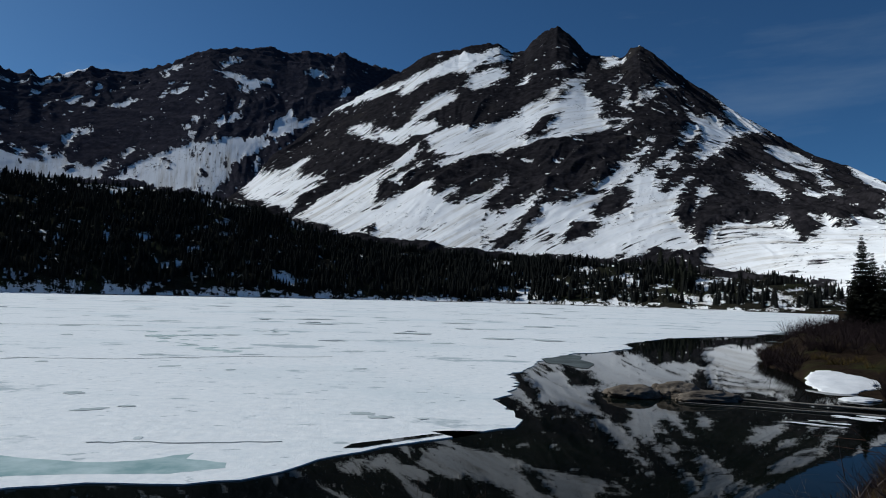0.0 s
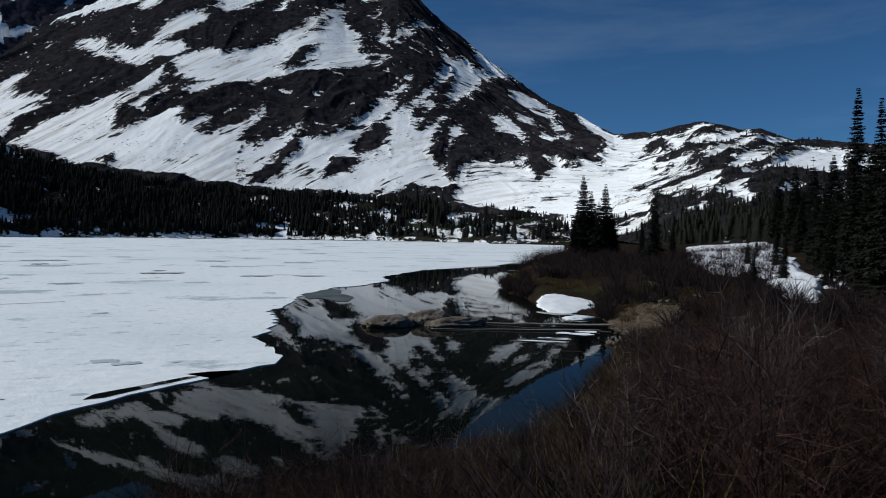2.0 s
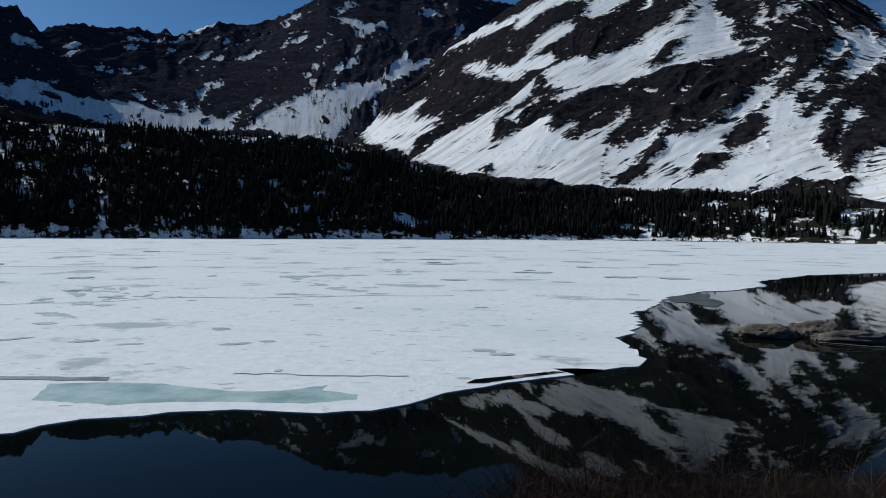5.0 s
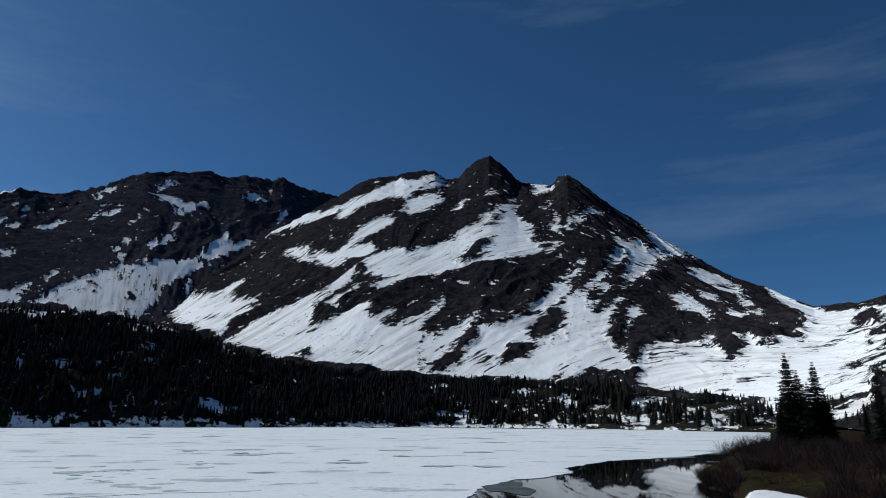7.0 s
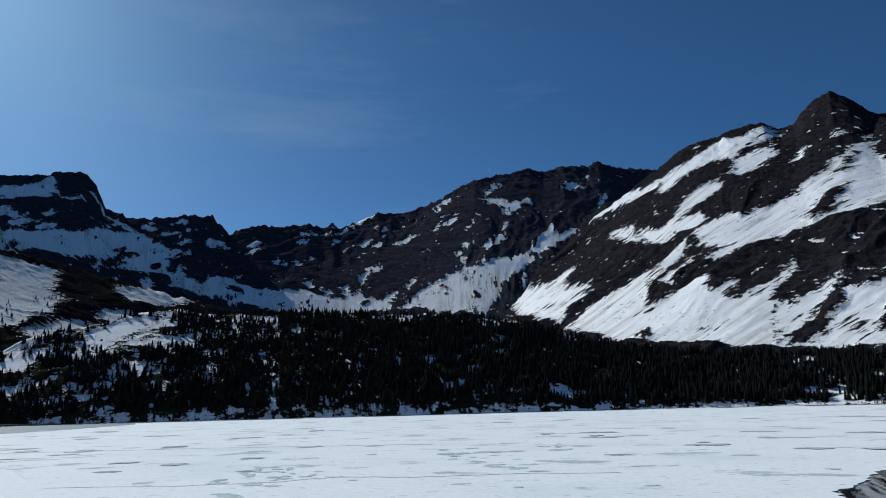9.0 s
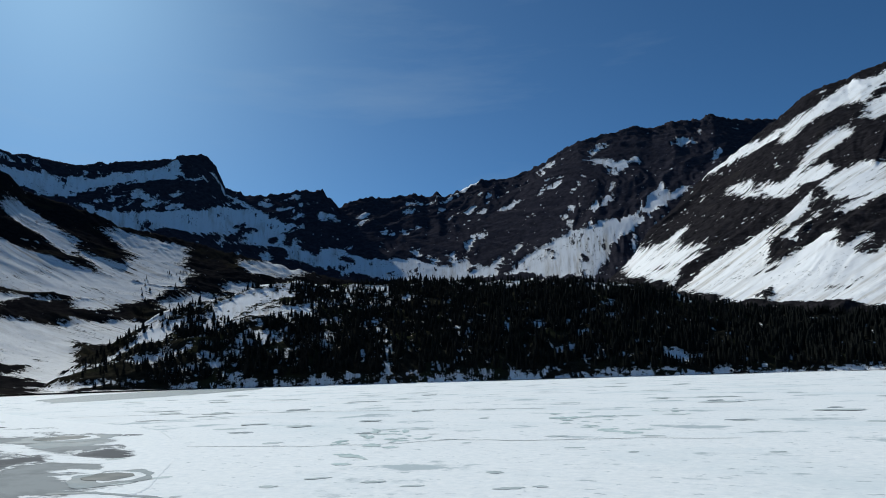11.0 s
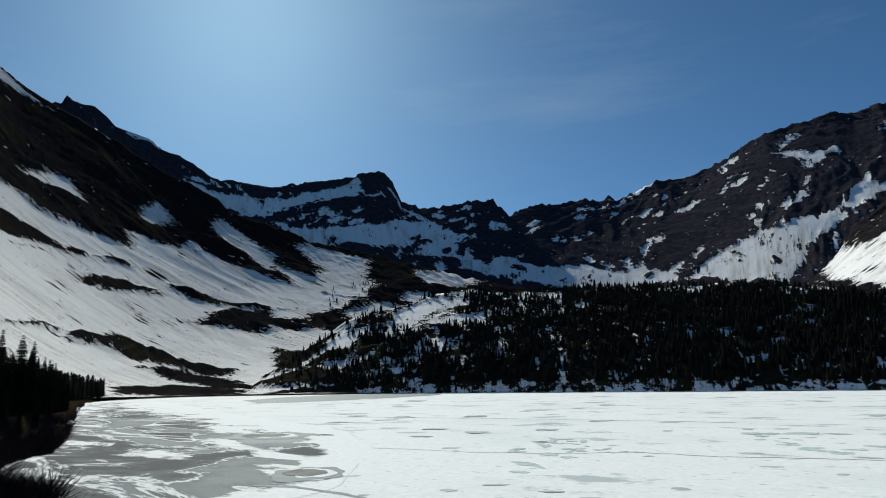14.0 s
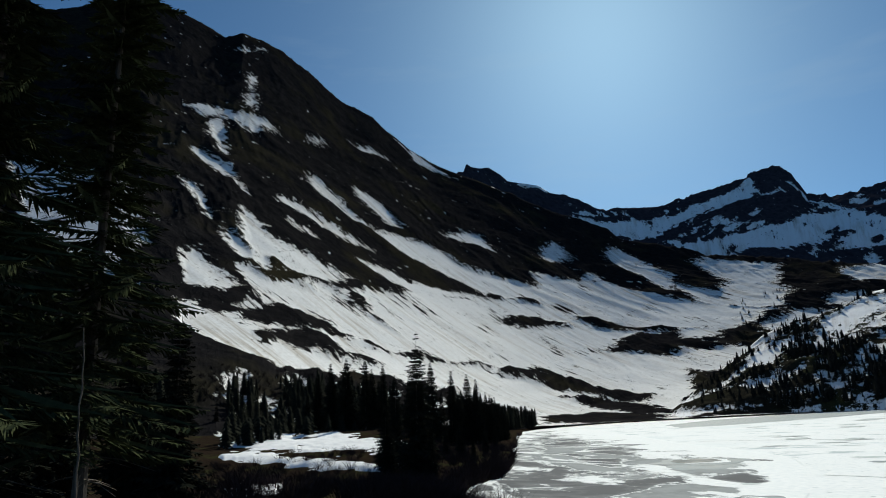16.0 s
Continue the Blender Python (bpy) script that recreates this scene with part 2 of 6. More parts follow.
def grid_mesh(name, x, y, z, material, attrs=()):
    """A sheet over a grid of places, with numbers stored on its corners."""
    nb, nr = x.shape
    me = bpy.data.meshes.new(name)
    f = grid_faces(nb, nr)
    me.vertices.add(nb * nr)
    me.vertices.foreach_set("co", np.stack([x, y, z], -1).ravel())
    me.loops.add(f.size)
    me.loops.foreach_set("vertex_index", f.ravel().astype(np.int32))
    me.polygons.add(len(f))
    me.polygons.foreach_set("loop_start", (np.arange(len(f)) * 4).astype(np.int32))
    me.polygons.foreach_set("use_smooth", np.ones(len(f), bool))
    for key, values in attrs:
        a = me.attributes.new(key, "FLOAT", "POINT")
        a.data.foreach_set("value", values.ravel().astype(np.float32))
    me.update()
    me.validate()
    me.materials.append(material)
    return new(name, me)


# ---- mountains: crest and foot as (bearing to the left in degrees, distance, height) ----
def snow(marks, *corners):
    marks.append((1, corners))


def bare(marks, *corners):
    marks.append((-1, corners))


def polygon_distance(px, py, pts):
    """Metres inside (positive) or outside (negative) a closed outline."""
    inside, best = np.zeros(px.shape, bool), np.full(px.shape, 1e9)
    for (ax, ay), (bx, by) in zip(pts, pts[1:] + pts[:1]):
        dx, dy = bx - ax, by - ay
        t = np.clip(((px - ax) * dx + (py - ay) * dy) / (dx * dx + dy * dy + 1e-9), 0, 1)
        best = np.minimum(best, (px - ax - t * dx) ** 2 + (py - ay - t * dy) ** 2)
        if ay != by:
            inside ^= ((ay > py) != (by > py)) & (px < (bx - ax) * (py - ay) / (by - ay) + ax)
    return np.where(inside, 1, -1) * np.sqrt(best)


class Slope:
    """A mountainside that rises from a foot line to a crest line, with snow lying on parts of it."""

    def __init__(self, name, crest, foot, power, step, rows, marks, material, rough=10.0, jag=4.0, fleck=0.7, size=60.0, seed=0, wobble=5.0, lean=0.6):
        lo, hi = max(min(q[0] for q in crest), min(q[0] for q in foot)), min(max(q[0] for q in crest), max(q[0] for q in foot))
        self.b = np.arange(lo, hi, step)
        self.v = np.linspace(0, 1, rows)
        b, v = self.b[:, None], self.v[None, :]
        zc = column(crest, 2, self.b)[:, None]
        rc, zs, rf, zf = (gentle(t, k, self.b)[:, None] for t, k in ((crest, 1), (crest, 2), (foot, 1), (foot, 2)))
        arc = np.radians(b) * rc
        r = rf + (rc - rf) * v
        run = np.hypot(rc - rf, zs - zf)
        crag = lambda u: jag * (fbm((arc + (1 - u) * run * 0.7) / 22, seed - (1 - u) * run / 26, 5, seed, 0.6, True) - 0.62) * 2
        teeth = crag(1.0)
        z = zf + (zs - zf) * v ** power + (zc - zs) * v ** 6 + crag(v) * v ** 9
        zc = zc + teeth
        x, y = -r * np.sin(np.radians(b)), r * np.cos(np.radians(b))
        # snow lies where the marks say, with ragged edges and scattered flecks
        length = np.hypot(rc - rf, zc - zf).mean()
        px, py = np.radians(b) * r.mean() + 0 * v, v * length + 0 * b
        ripple = (fbm(px / 26, py / 26, 5, seed + 3, 0.6) - 0.5) * 2 * np.clip(r / r.mean(), 0.35, 1)
        # broken ground: rock ribs that lean across the face
        bend = (fbm(px / (size * 3.5), py / (size * 3.5), 3, seed + 50) - 0.5) * 3.4
        u = (px + lean * py) / size + bend
        w = (py - lean * px) / (size * 2.0) + bend * 0.6
        ribs = fbm(u, w, 6, seed + 20, 0.55, True) - 0.6
        fingers = (fbm(u * size / 13, w * size / 40, 4, seed + 30, 0.6) - 0.5) * 2
        lumps = fbm(x / (size * 1.7), y / (size * 1.7), 5, seed + 40) - 0.5
        field = (fbm(px / 9, py / 5, 4, seed + 9, 0.6) - fleck) * 70 + (0.5 - ribs) * 4 - 4
        field = np.clip(field, -30, 8)
        for sign, corners in marks:
            q = [(math.radians(a) * r.mean(), s * length) for a, s in corners]
            qx, qy = [c[0] for c in q], [c[1] for c in q]
            near = (px > min(qx) - 30) & (px < max(qx) + 30) & (py > min(qy) - 30) & (py < max(qy) + 30)
            d = polygon_distance(px[near], py[near], q) + (ripple[near] + 1.5 * fingers[near]) * wobble + 0.8
            field[near] = np.maximum(field[near], d) if sign > 0 else np.minimum(field[near], -d)
        lying = np.clip(field / 10 + 0.5, 0, 1)
        hem = np.minimum(1, np.minimum(8 * v, 9 * (1 - v)))
        z = z + rough * np.clip(r / r.mean(), 0.25, 1) * hem * (ribs * 2.2 * (1 - 0.8 * lying) + lumps * 1.2 * (1 - 0.6 * lying)) - lying * hem * 1.5
        self.z, self.rf, self.rc, self.field = z, rf[:, 0], rc[:, 0], field
        # the far side falls away behind the crest
        k = np.linspace(0.06, 1, 12)[None, :]
        rb = rc + k * np.maximum(zc * 1.3, 60)
        zb = zc * (1 - k) ** 1.2 - 3 * k
        xb, yb = -rb * np.sin(np.radians(b)), rb * np.cos(np.radians(b))
        full = lambda front, back: np.concatenate([front, back], 1)
        self.ob = grid_mesh(name, full(x, xb), full(y, yb), full(z, zb), material, [("snow", full(np.clip(field / 12, -1, 1), np.full(zb.shape, -0.3))), ("across", full(px, px[:, -1:] + 0 * zb)), ("up", full(py, py[:, -1:] + rb - rc))])

    def height(self, b, v):
        i = np.clip((b - self.b[0]) / (self.b[1] - self.b[0]), 0, len(self.b) - 1.001)
        j = np.clip(v, 0, 1) * (len(self.v) - 1.001)
        a, c = i.astype(int), j.astype(int)
        fi, fj = i - a, j - c
        g = self.z
        return (g[a, c] * (1 - fj) + g[a, c + 1] * fj) * (1 - fi) + (g[a + 1, c] * (1 - fj) + g[a + 1, c + 1] * fj) * fi

    def place(self, b, v):
        r = np.interp(b, self.b, self.rf) * (1 - v) + np.interp(b, self.b, self.rc) * v
        return -r * np.sin(np.radians(b)), r * np.cos(np.radians(b)), self.height(b, v)

    def white(self, b, v):
        i = np.clip(((b - self.b[0]) / (self.b[1] - self.b[0])).astype(int), 0, len(self.b) - 1)
        return self.field[i, (np.clip(v, 0, 1) * (len(self.v) - 1)).astype(int)]


D_MARKS, C_MARKS, A_MARKS, F_MARKS = [], [], [], []
D_CREST = [(19.04, 1600, 204.1), (18.01, 1594, 255.7), (17.0, 1587, 290.3), (15.52, 1578, 313.7), (14.02, 1569, 347.2), (12.07, 1556, 368.0), (9.53, 1540, 417.5), (6.82, 1523, 460.6), (4.01, 1505, 504.4), (2.34, 1495, 532.8), (0.87, 1486, 546.0), (-0.87, 1472, 545.8), (-1.61, 1466, 553.5), (-3.37, 1450, 552.9), (-4.38, 1441, 545.8), (-5.39, 1432, 525.1), (-6.49, 1422, 522.5), (-7.15, 1416, 546.4), (-8.16, 1407, 557.5), (-9.18, 1397, 563.4), (-10.17, 1379, 543.1), (-10.91, 1367, 518.6), (-11.64, 1354, 491.3), (-13.11, 1328, 472.5), (-14.58, 1302, 461.7)]
D_CREST += [(-15.33, 1289, 472.5), (-15.97, 1278, 471.9), (-16.78, 1264, 454.8), (-18.15, 1237, 420.0), (-19.49, 1210, 382.5), (-20.82, 1184, 353.5), (-22.11, 1158, 323.5), (-23.4, 1132, 297.0), (-25.07, 1099, 265.5), (-26.68, 1066, 233.5), (-28.66, 1027, 203.0), (-30.59, 987, 178.0), (-32.44, 946, 152.5), (-33.87, 914, 134.6), (-36.64, 814, 123.5), (-38.77, 747, 123.0), (-40.44, 718, 120.5), (-42.5, 683, 108.5), (-43.3, 669, 103.0), (-44.68, 646, 100.5), (-46.8, 626, 86.2), (-48.65, 611, 81.2), (-50.44, 596, 75.8), (-52.78, 578, 69.2), (-60, 520, 55.5), (-68, 500, 50.6)]
D_FOOT = [(30, 640, 12), (0, 570, 12), (-20, 548, 12), (-26, 490, 9), (-32, 330, 4), (-38, 190, 0.8), (-46, 100, 0.4), (-60, 70, 0.4), (-68, 65, 0.4)]
snow(D_MARKS, (4.11, 0.9), (2.78, 0.92), (1.33, 0.919), (0.11, 0.945), (-0.88, 0.968), (-2.88, 0.95), (-5.29, 0.989), (-5.14, 0.948), (-3.39, 0.892), (-2.29, 0.881), (-2.0, 0.841), (-2.9, 0.854), (-4.39, 0.865), (-4.89, 0.882), (-4.94, 0.838), (-4.3, 0.776), (-3.41, 0.752), (-2.33, 0.734), (-1.53, 0.76), (-2.01, 0.801), (-1.65, 0.85), (-0.41, 0.878), (0.57, 0.863), (1.79, 0.853), (2.98, 0.833), (3.69, 0.826))
snow(D_MARKS, (9.53, 1.0), (8.64, 1.02), (7.28, 1.02), (5.4, 0.944), (4.11, 0.917), (3.9, 0.876), (5.37, 0.899), (7.02, 0.946), (8.39, 0.969), (9.29, 0.971))
snow(D_MARKS, (8.28, 0.783), (7.36, 0.769), (6.41, 0.706), (5.85, 0.619), (7.07, 0.674), (8.02, 0.741))
snow(D_MARKS, (5.94, 0.694), (4.99, 0.647), (4.28, 0.637), (3.12, 0.664), (1.96, 0.71), (1.25, 0.738), (-0.45, 0.748), (-0.95, 0.728), (-0.47, 0.704), (0.74, 0.679), (1.93, 0.663), (3.11, 0.633), (3.23, 0.6), (4.0, 0.564), (5.18, 0.585), (5.82, 0.641))
snow(D_MARKS, (3.06, 0.629), (1.43, 0.625), (0.65, 0.589), (1.64, 0.571), (2.98, 0.589))
snow(D_MARKS, (-11.5, 0.853), (-10.1, 0.753), (-8.36, 0.688), (-6.88, 0.654), (-5.89, 0.619), (-3.93, 0.578), (-2.23, 0.556), (-1.0, 0.581), (0.54, 0.566), (1.63, 0.54), (1.12, 0.488), (-0.58, 0.451), (0.84, 0.42), (-0.59, 0.423), (-2.03, 0.44), (-3.96, 0.453), (-5.89, 0.464), (-7.35, 0.479), (-8.81, 0.502), (-10.27, 0.519), (-11.72, 0.554), (-13.17, 0.581), (-13.68, 0.645), (-12.62, 0.625), (-12.9, 0.706), (-12.04, 0.726), (-11.42, 0.759))
snow(D_MARKS, (6.17, 0.404), (5.08, 0.456), (3.72, 0.499), (2.33, 0.532), (2.87, 0.485), (4.05, 0.444), (5.18, 0.414))
snow(D_MARKS, (4.57, 0.397), (3.2, 0.431), (1.8, 0.446), (3.09, 0.404), (4.09, 0.378))
snow(D_MARKS, (12.47, 0.351), (10.4, 0.419), (8.23, 0.44), (6.89, 0.45), (5.54, 0.465), (4.54, 0.481), (4.83, 0.439), (5.51, 0.424), (5.99, 0.356), (6.18, 0.318), (4.96, 0.319), (3.59, 0.338), (1.75, 0.369), (1.05, 0.37), (1.26, 0.339), (1.72, 0.328), (0.76, 0.301), (-0.64, 0.32), (-1.12, 0.323), (-0.19, 0.282), (-1.38, 0.275), (-2.08, 0.297), (-3.74, 0.32), (-5.17, 0.361), (-4.94, 0.335), (-4.08, 0.3), (-3.42, 0.268), (-3.62, 0.24), (-3.07, 0.188), (-3.32, 0.124), (-0.29, 0.131), (2.5, 0.153), (5.25, 0.166), (8.88, 0.223), (11.13, 0.299))
snow(D_MARKS, (-3.42, 0.259), (-4.48, 0.226), (-5.9, 0.258), (-7.33, 0.29), (-8.14, 0.303), (-7.61, 0.282), (-8.04, 0.264), (-9.22, 0.265), (-10.65, 0.291), (-12.08, 0.324), (-13.52, 0.38), (-14.74, 0.445), (-15.47, 0.487), (-16.93, 0.575), (-17.09, 0.556), (-15.68, 0.468), (-15.18, 0.414), (-14.69, 0.385), (-13.49, 0.337), (-12.52, 0.281), (-13.42, 0.238), (-14.59, 0.263), (-15.22, 0.295), (-15.72, 0.248), (-15.62, 0.144), (-12.86, 0.12), (-9.63, 0.114), (-5.9, 0.121), (-3.09, 0.124))
snow(D_MARKS, (-15.21, 0.286), (-14.9, 0.356), (-15.39, 0.393), (-16.34, 0.424), (-17.28, 0.449), (-17.01, 0.41), (-17.93, 0.423), (-18.9, 0.509), (-19.16, 0.496), (-17.68, 0.396), (-17.56, 0.366), (-18.1, 0.367), (-19.27, 0.425), (-19.79, 0.467), (-19.48, 0.417), (-18.9, 0.368), (-18.71, 0.319), (-18.36, 0.281), (-19.31, 0.26), (-20.11, 0.204), (-20.96, 0.191), (-20.05, 0.155), (-17.87, 0.164), (-16.99, 0.169), (-15.62, 0.144))
snow(D_MARKS, (-15.88, 0.739), (-16.01, 0.78), (-16.65, 0.82), (-17.84, 0.872), (-18.89, 0.896), (-17.82, 0.844), (-16.62, 0.782))
snow(D_MARKS, (-19.59, 0.805), (-20.25, 0.801), (-21.13, 0.809), (-21.8, 0.851), (-22.2, 0.809), (-23.53, 0.883), (-25.07, 1.02), (-24.16, 0.884), (-23.04, 0.789), (-22.33, 0.696), (-20.93, 0.571), (-20.01, 0.509), (-20.53, 0.604), (-21.04, 0.692), (-20.64, 0.746), (-20.0, 0.766))
snow(D_MARKS, (-20.2, 0.736), (-20.54, 0.723), (-19.91, 0.645), (-19.19, 0.586), (-19.46, 0.644))
snow(D_MARKS, (-18.87, 0.567), (-18.23, 0.506), (-17.47, 0.467), (-18.02, 0.525))
snow(D_MARKS, (-21.31, 0.465), (-21.04, 0.413), (-20.12, 0.321), (-20.39, 0.375))
snow(D_MARKS, (-22.12, 1.02), (-23.81, 0.984), (-25.56, 1.02), (-25.03, 0.935), (-23.76, 0.909), (-22.91, 0.908))
snow(D_MARKS, (-25.14, 0.805), (-26.02, 0.9), (-27.13, 0.932), (-28.61, 0.911), (-28.95, 0.836), (-27.75, 0.795), (-26.16, 0.799))
snow(D_MARKS, (-24.6, 0.641), (-25.0, 0.633), (-25.61, 0.631), (-26.4, 0.602), (-26.3, 0.543), (-25.34, 0.559), (-24.49, 0.526), (-24.26, 0.548))
snow(D_MARKS, (-26.25, 0.719), (-27.12, 0.744), (-27.4, 0.703), (-26.64, 0.654))
snow(D_MARKS, (-28.85, 0.801), (-29.69, 0.781), (-29.99, 0.771), (-29.27, 0.73))
snow(D_MARKS, (-27.82, 0.63), (-28.46, 0.686), (-29.22, 0.675), (-30.24, 0.747), (-30.03, 0.668), (-29.2, 0.644))
snow(D_MARKS, (-21.69, 0.271), (-23.24, 0.327), (-23.85, 0.318), (-24.1, 0.351), (-24.7, 0.332), (-25.15, 0.37), (-25.94, 0.352), (-26.55, 0.424), (-26.55, 0.353), (-27.35, 0.353), (-27.5, 0.312), (-28.1, 0.321), (-28.62, 0.363), (-28.62, 0.438), (-29.42, 0.462), (-29.97, 0.435), (-31.13, 0.467), (-31.29, 0.515), (-32.5, 0.54), (-32.83, 0.496), (-33.52, 0.457), (-34.37, 0.523), (-33.66, 0.617), (-33.15, 0.666), (-33.71, 0.679), (-33.05, 0.784), (-32.38, 0.881), (-31.66, 0.911), (-30.67, 1.02), (-31.54, 1.02), (-32.79, 0.972), (-34.04, 0.96), (-35.96, 0.837), (-37.14, 0.548), (-36.64, 0.166), (-31.67, 0.14), (-27.83, 0.108), (-25.42, 0.099), (-23.8, 0.106), (-21.7, 0.105), (-21.01, 0.169))
snow(D_MARKS, (-13.77, 0.821), (-14.52, 0.871), (-14.71, 0.858), (-14.15, 0.806))
snow(D_MARKS, (-14.96, 0.781), (-15.33, 0.767), (-14.82, 0.712), (-14.54, 0.724))
snow(D_MARKS, (-13.9, 0.602), (-14.88, 0.65), (-15.15, 0.638), (-14.12, 0.582))
snow(D_MARKS, (-12.74, 0.921), (-13.35, 0.995), (-14.81, 0.968), (-13.22, 0.9))
snow(D_MARKS, (-6.04, 0.765), (-6.89, 0.825), (-7.19, 0.817), (-6.64, 0.772))
snow(D_MARKS, (-8.98, 0.824), (-9.64, 0.853), (-9.78, 0.844), (-9.18, 0.814))
snow(D_MARKS, (10.73, 0.322), (8.18, 0.391), (11.64, 0.366))
bare(D_MARKS, (-8.6, 0.665), (-9.35, 0.702), (-10.25, 0.749), (-10.09, 0.707), (-9.34, 0.663))
bare(D_MARKS, (-7.61, 0.582), (-8.84, 0.606), (-9.82, 0.625), (-8.83, 0.566), (-7.84, 0.516), (-6.77, 0.483), (-6.53, 0.506))
bare(D_MARKS, (-7.71, 0.279), (-8.08, 0.239), (-7.55, 0.204), (-6.37, 0.153), (-4.73, 0.129), (-3.55, 0.138), (-5.43, 0.187), (-6.61, 0.228))
bare(D_MARKS, (-10.85, 0.224), (-12.94, 0.225), (-12.69, 0.198), (-10.82, 0.168), (-9.88, 0.147), (-10.13, 0.19))
bare(D_MARKS, (-13.24, 0.315), (-14.67, 0.363), (-15.15, 0.326), (-14.13, 0.27), (-12.72, 0.235), (-11.79, 0.229), (-12.28, 0.27))
bare(D_MARKS, (7.1, 0.218), (6.01, 0.238), (5.65, 0.198), (6.62, 0.183))
snow(D_MARKS, (16.76, 0.969), (15.83, 0.839), (14.66, 0.718), (13.94, 0.704), (12.97, 0.697), (11.99, 0.718), (11.38, 0.692), (12.28, 0.646), (12.09, 0.585), (10.69, 0.539), (10.98, 0.485), (11.96, 0.447), (12.96, 0.396), (14.34, 0.454), (16.18, 0.597), (16.69, 0.778))
snow(D_MARKS, (-34.45, 0.904), (-36.43, 0.931), (-37.3, 0.764), (-38.79, 0.782), (-39.42, 0.807), (-40.04, 0.88), (-39.68, 0.765), (-38.8, 0.686), (-36.67, 0.625), (-35.82, 0.516), (-36.69, 0.467), (-38.63, 0.433), (-38.89, 0.398), (-37.14, 0.355), (-34.97, 0.293), (-34.1, 0.21), (-33.69, 0.07), (-31.89, 0.0), (-30.06, 0.041), (-29.33, 0.186), (-30.45, 0.35), (-32.7, 0.539))
snow(D_MARKS, (-41.21, 0.749), (-42.1, 0.885), (-43.94, 0.991), (-43.75, 0.873), (-42.51, 0.797), (-41.5, 0.736))
snow(D_MARKS, (-40.5, 0.522), (-40.91, 0.574), (-41.51, 0.657), (-43.32, 0.785), (-43.76, 0.735), (-42.53, 0.623), (-41.53, 0.537))
snow(D_MARKS, (-38.86, 0.315), (-39.48, 0.374), (-40.93, 0.426), (-41.79, 0.461), (-42.0, 0.411), (-41.15, 0.329), (-39.91, 0.313))
snow(D_MARKS, (-42.47, 0.467), (-43.34, 0.571), (-44.71, 0.689), (-45.25, 0.702), (-44.53, 0.568), (-43.56, 0.471))
snow(D_MARKS, (-41.7, 0.282), (-42.38, 0.336), (-43.81, 0.373), (-43.43, 0.298), (-42.19, 0.261))
snow(D_MARKS, (-45.62, 0.519), (-46.64, 0.656), (-47.93, 0.826), (-49.03, 0.827), (-50.27, 0.902), (-50.52, 0.573), (-49.78, 0.518), (-48.69, 0.541), (-46.84, 0.506))
snow(D_MARKS, (-34.05, 0.03), (-34.79, 0.1), (-35.88, 0.15), (-36.79, 0.175), (-36.59, 0.118), (-34.89, 0.053))
snow(D_MARKS, (-38.82, 0.148), (-40.15, 0.198), (-41.06, 0.222), (-40.62, 0.171))
snow(D_MARKS, (-46.24, 0.265), (-46.88, 0.302), (-48.8, 0.321), (-48.37, 0.286))
snow(D_MARKS, (-43.76, 0.416), (-44.74, 0.485), (-45.31, 0.52), (-44.75, 0.421))
snow(D_MARKS, (-47.19, 0.826), (-47.92, 0.915), (-47.56, 0.816))
snow(D_MARKS, (-44.5, 0.827), (-46.42, 0.929), (-46.05, 0.843))
snow(D_MARKS, (-36.68, 0.573), (-38.39, 0.581), (-37.12, 0.519))
snow(D_MARKS, (-39.25, 0.484), (-40.5, 0.512), (-40.1, 0.461))
snow(D_MARKS, (-50.81, 0.748), (-52.52, 0.847), (-52.81, 0.612), (-51.18, 0.548))
bare(D_MARKS, (-36.22, 0.781), (-37.51, 0.844), (-38.08, 0.746), (-37.74, 0.678), (-36.45, 0.699))
bare(D_MARKS, (-35.49, 0.369), (-36.27, 0.397), (-36.71, 0.349), (-35.85, 0.324))
snow(D_MARKS, (-40.13, 0.019), (-42.67, 0.051), (-45.44, 0.051), (-45.7, 0.0), (-47.75, 0.0), (-48.27, 0.0), (-46.66, 0.0), (-44.7, 0.0), (-41.48, 0.0))
snow(D_MARKS, (-14.9, 0.125), (-15.0, 0.26), (-16.3, 0.25), (-16.3, 0.15))
band_rng = random.Random(77)
for _ in range(44):
    cb, cv, w, h = band_rng.uniform(-51, -36.5), band_rng.uniform(0.22, 0.92), band_rng.uniform(0.5, 1.3), band_rng.uniform(0.012, 0.03)
    rise = w * band_rng.uniform(0.03, 0.06)
    snow(D_MARKS, (cb + w, cv - rise), (cb + w * 0.2, cv + h), (cb - w, cv + rise + h * 0.4), (cb - w * 0.2, cv - h))
main_peak = Slope("mountain", D_CREST, D_FOOT, 1.25, 0.085, 255, D_MARKS, ROCK_MAIN, rough=9, jag=6, fleck=0.72, size=60, seed=1, lean=0.8)
tagged(main_peak.ob, "dark rocky peak streaked with snow, sloping to a saddle", "mountain", kind="structure")
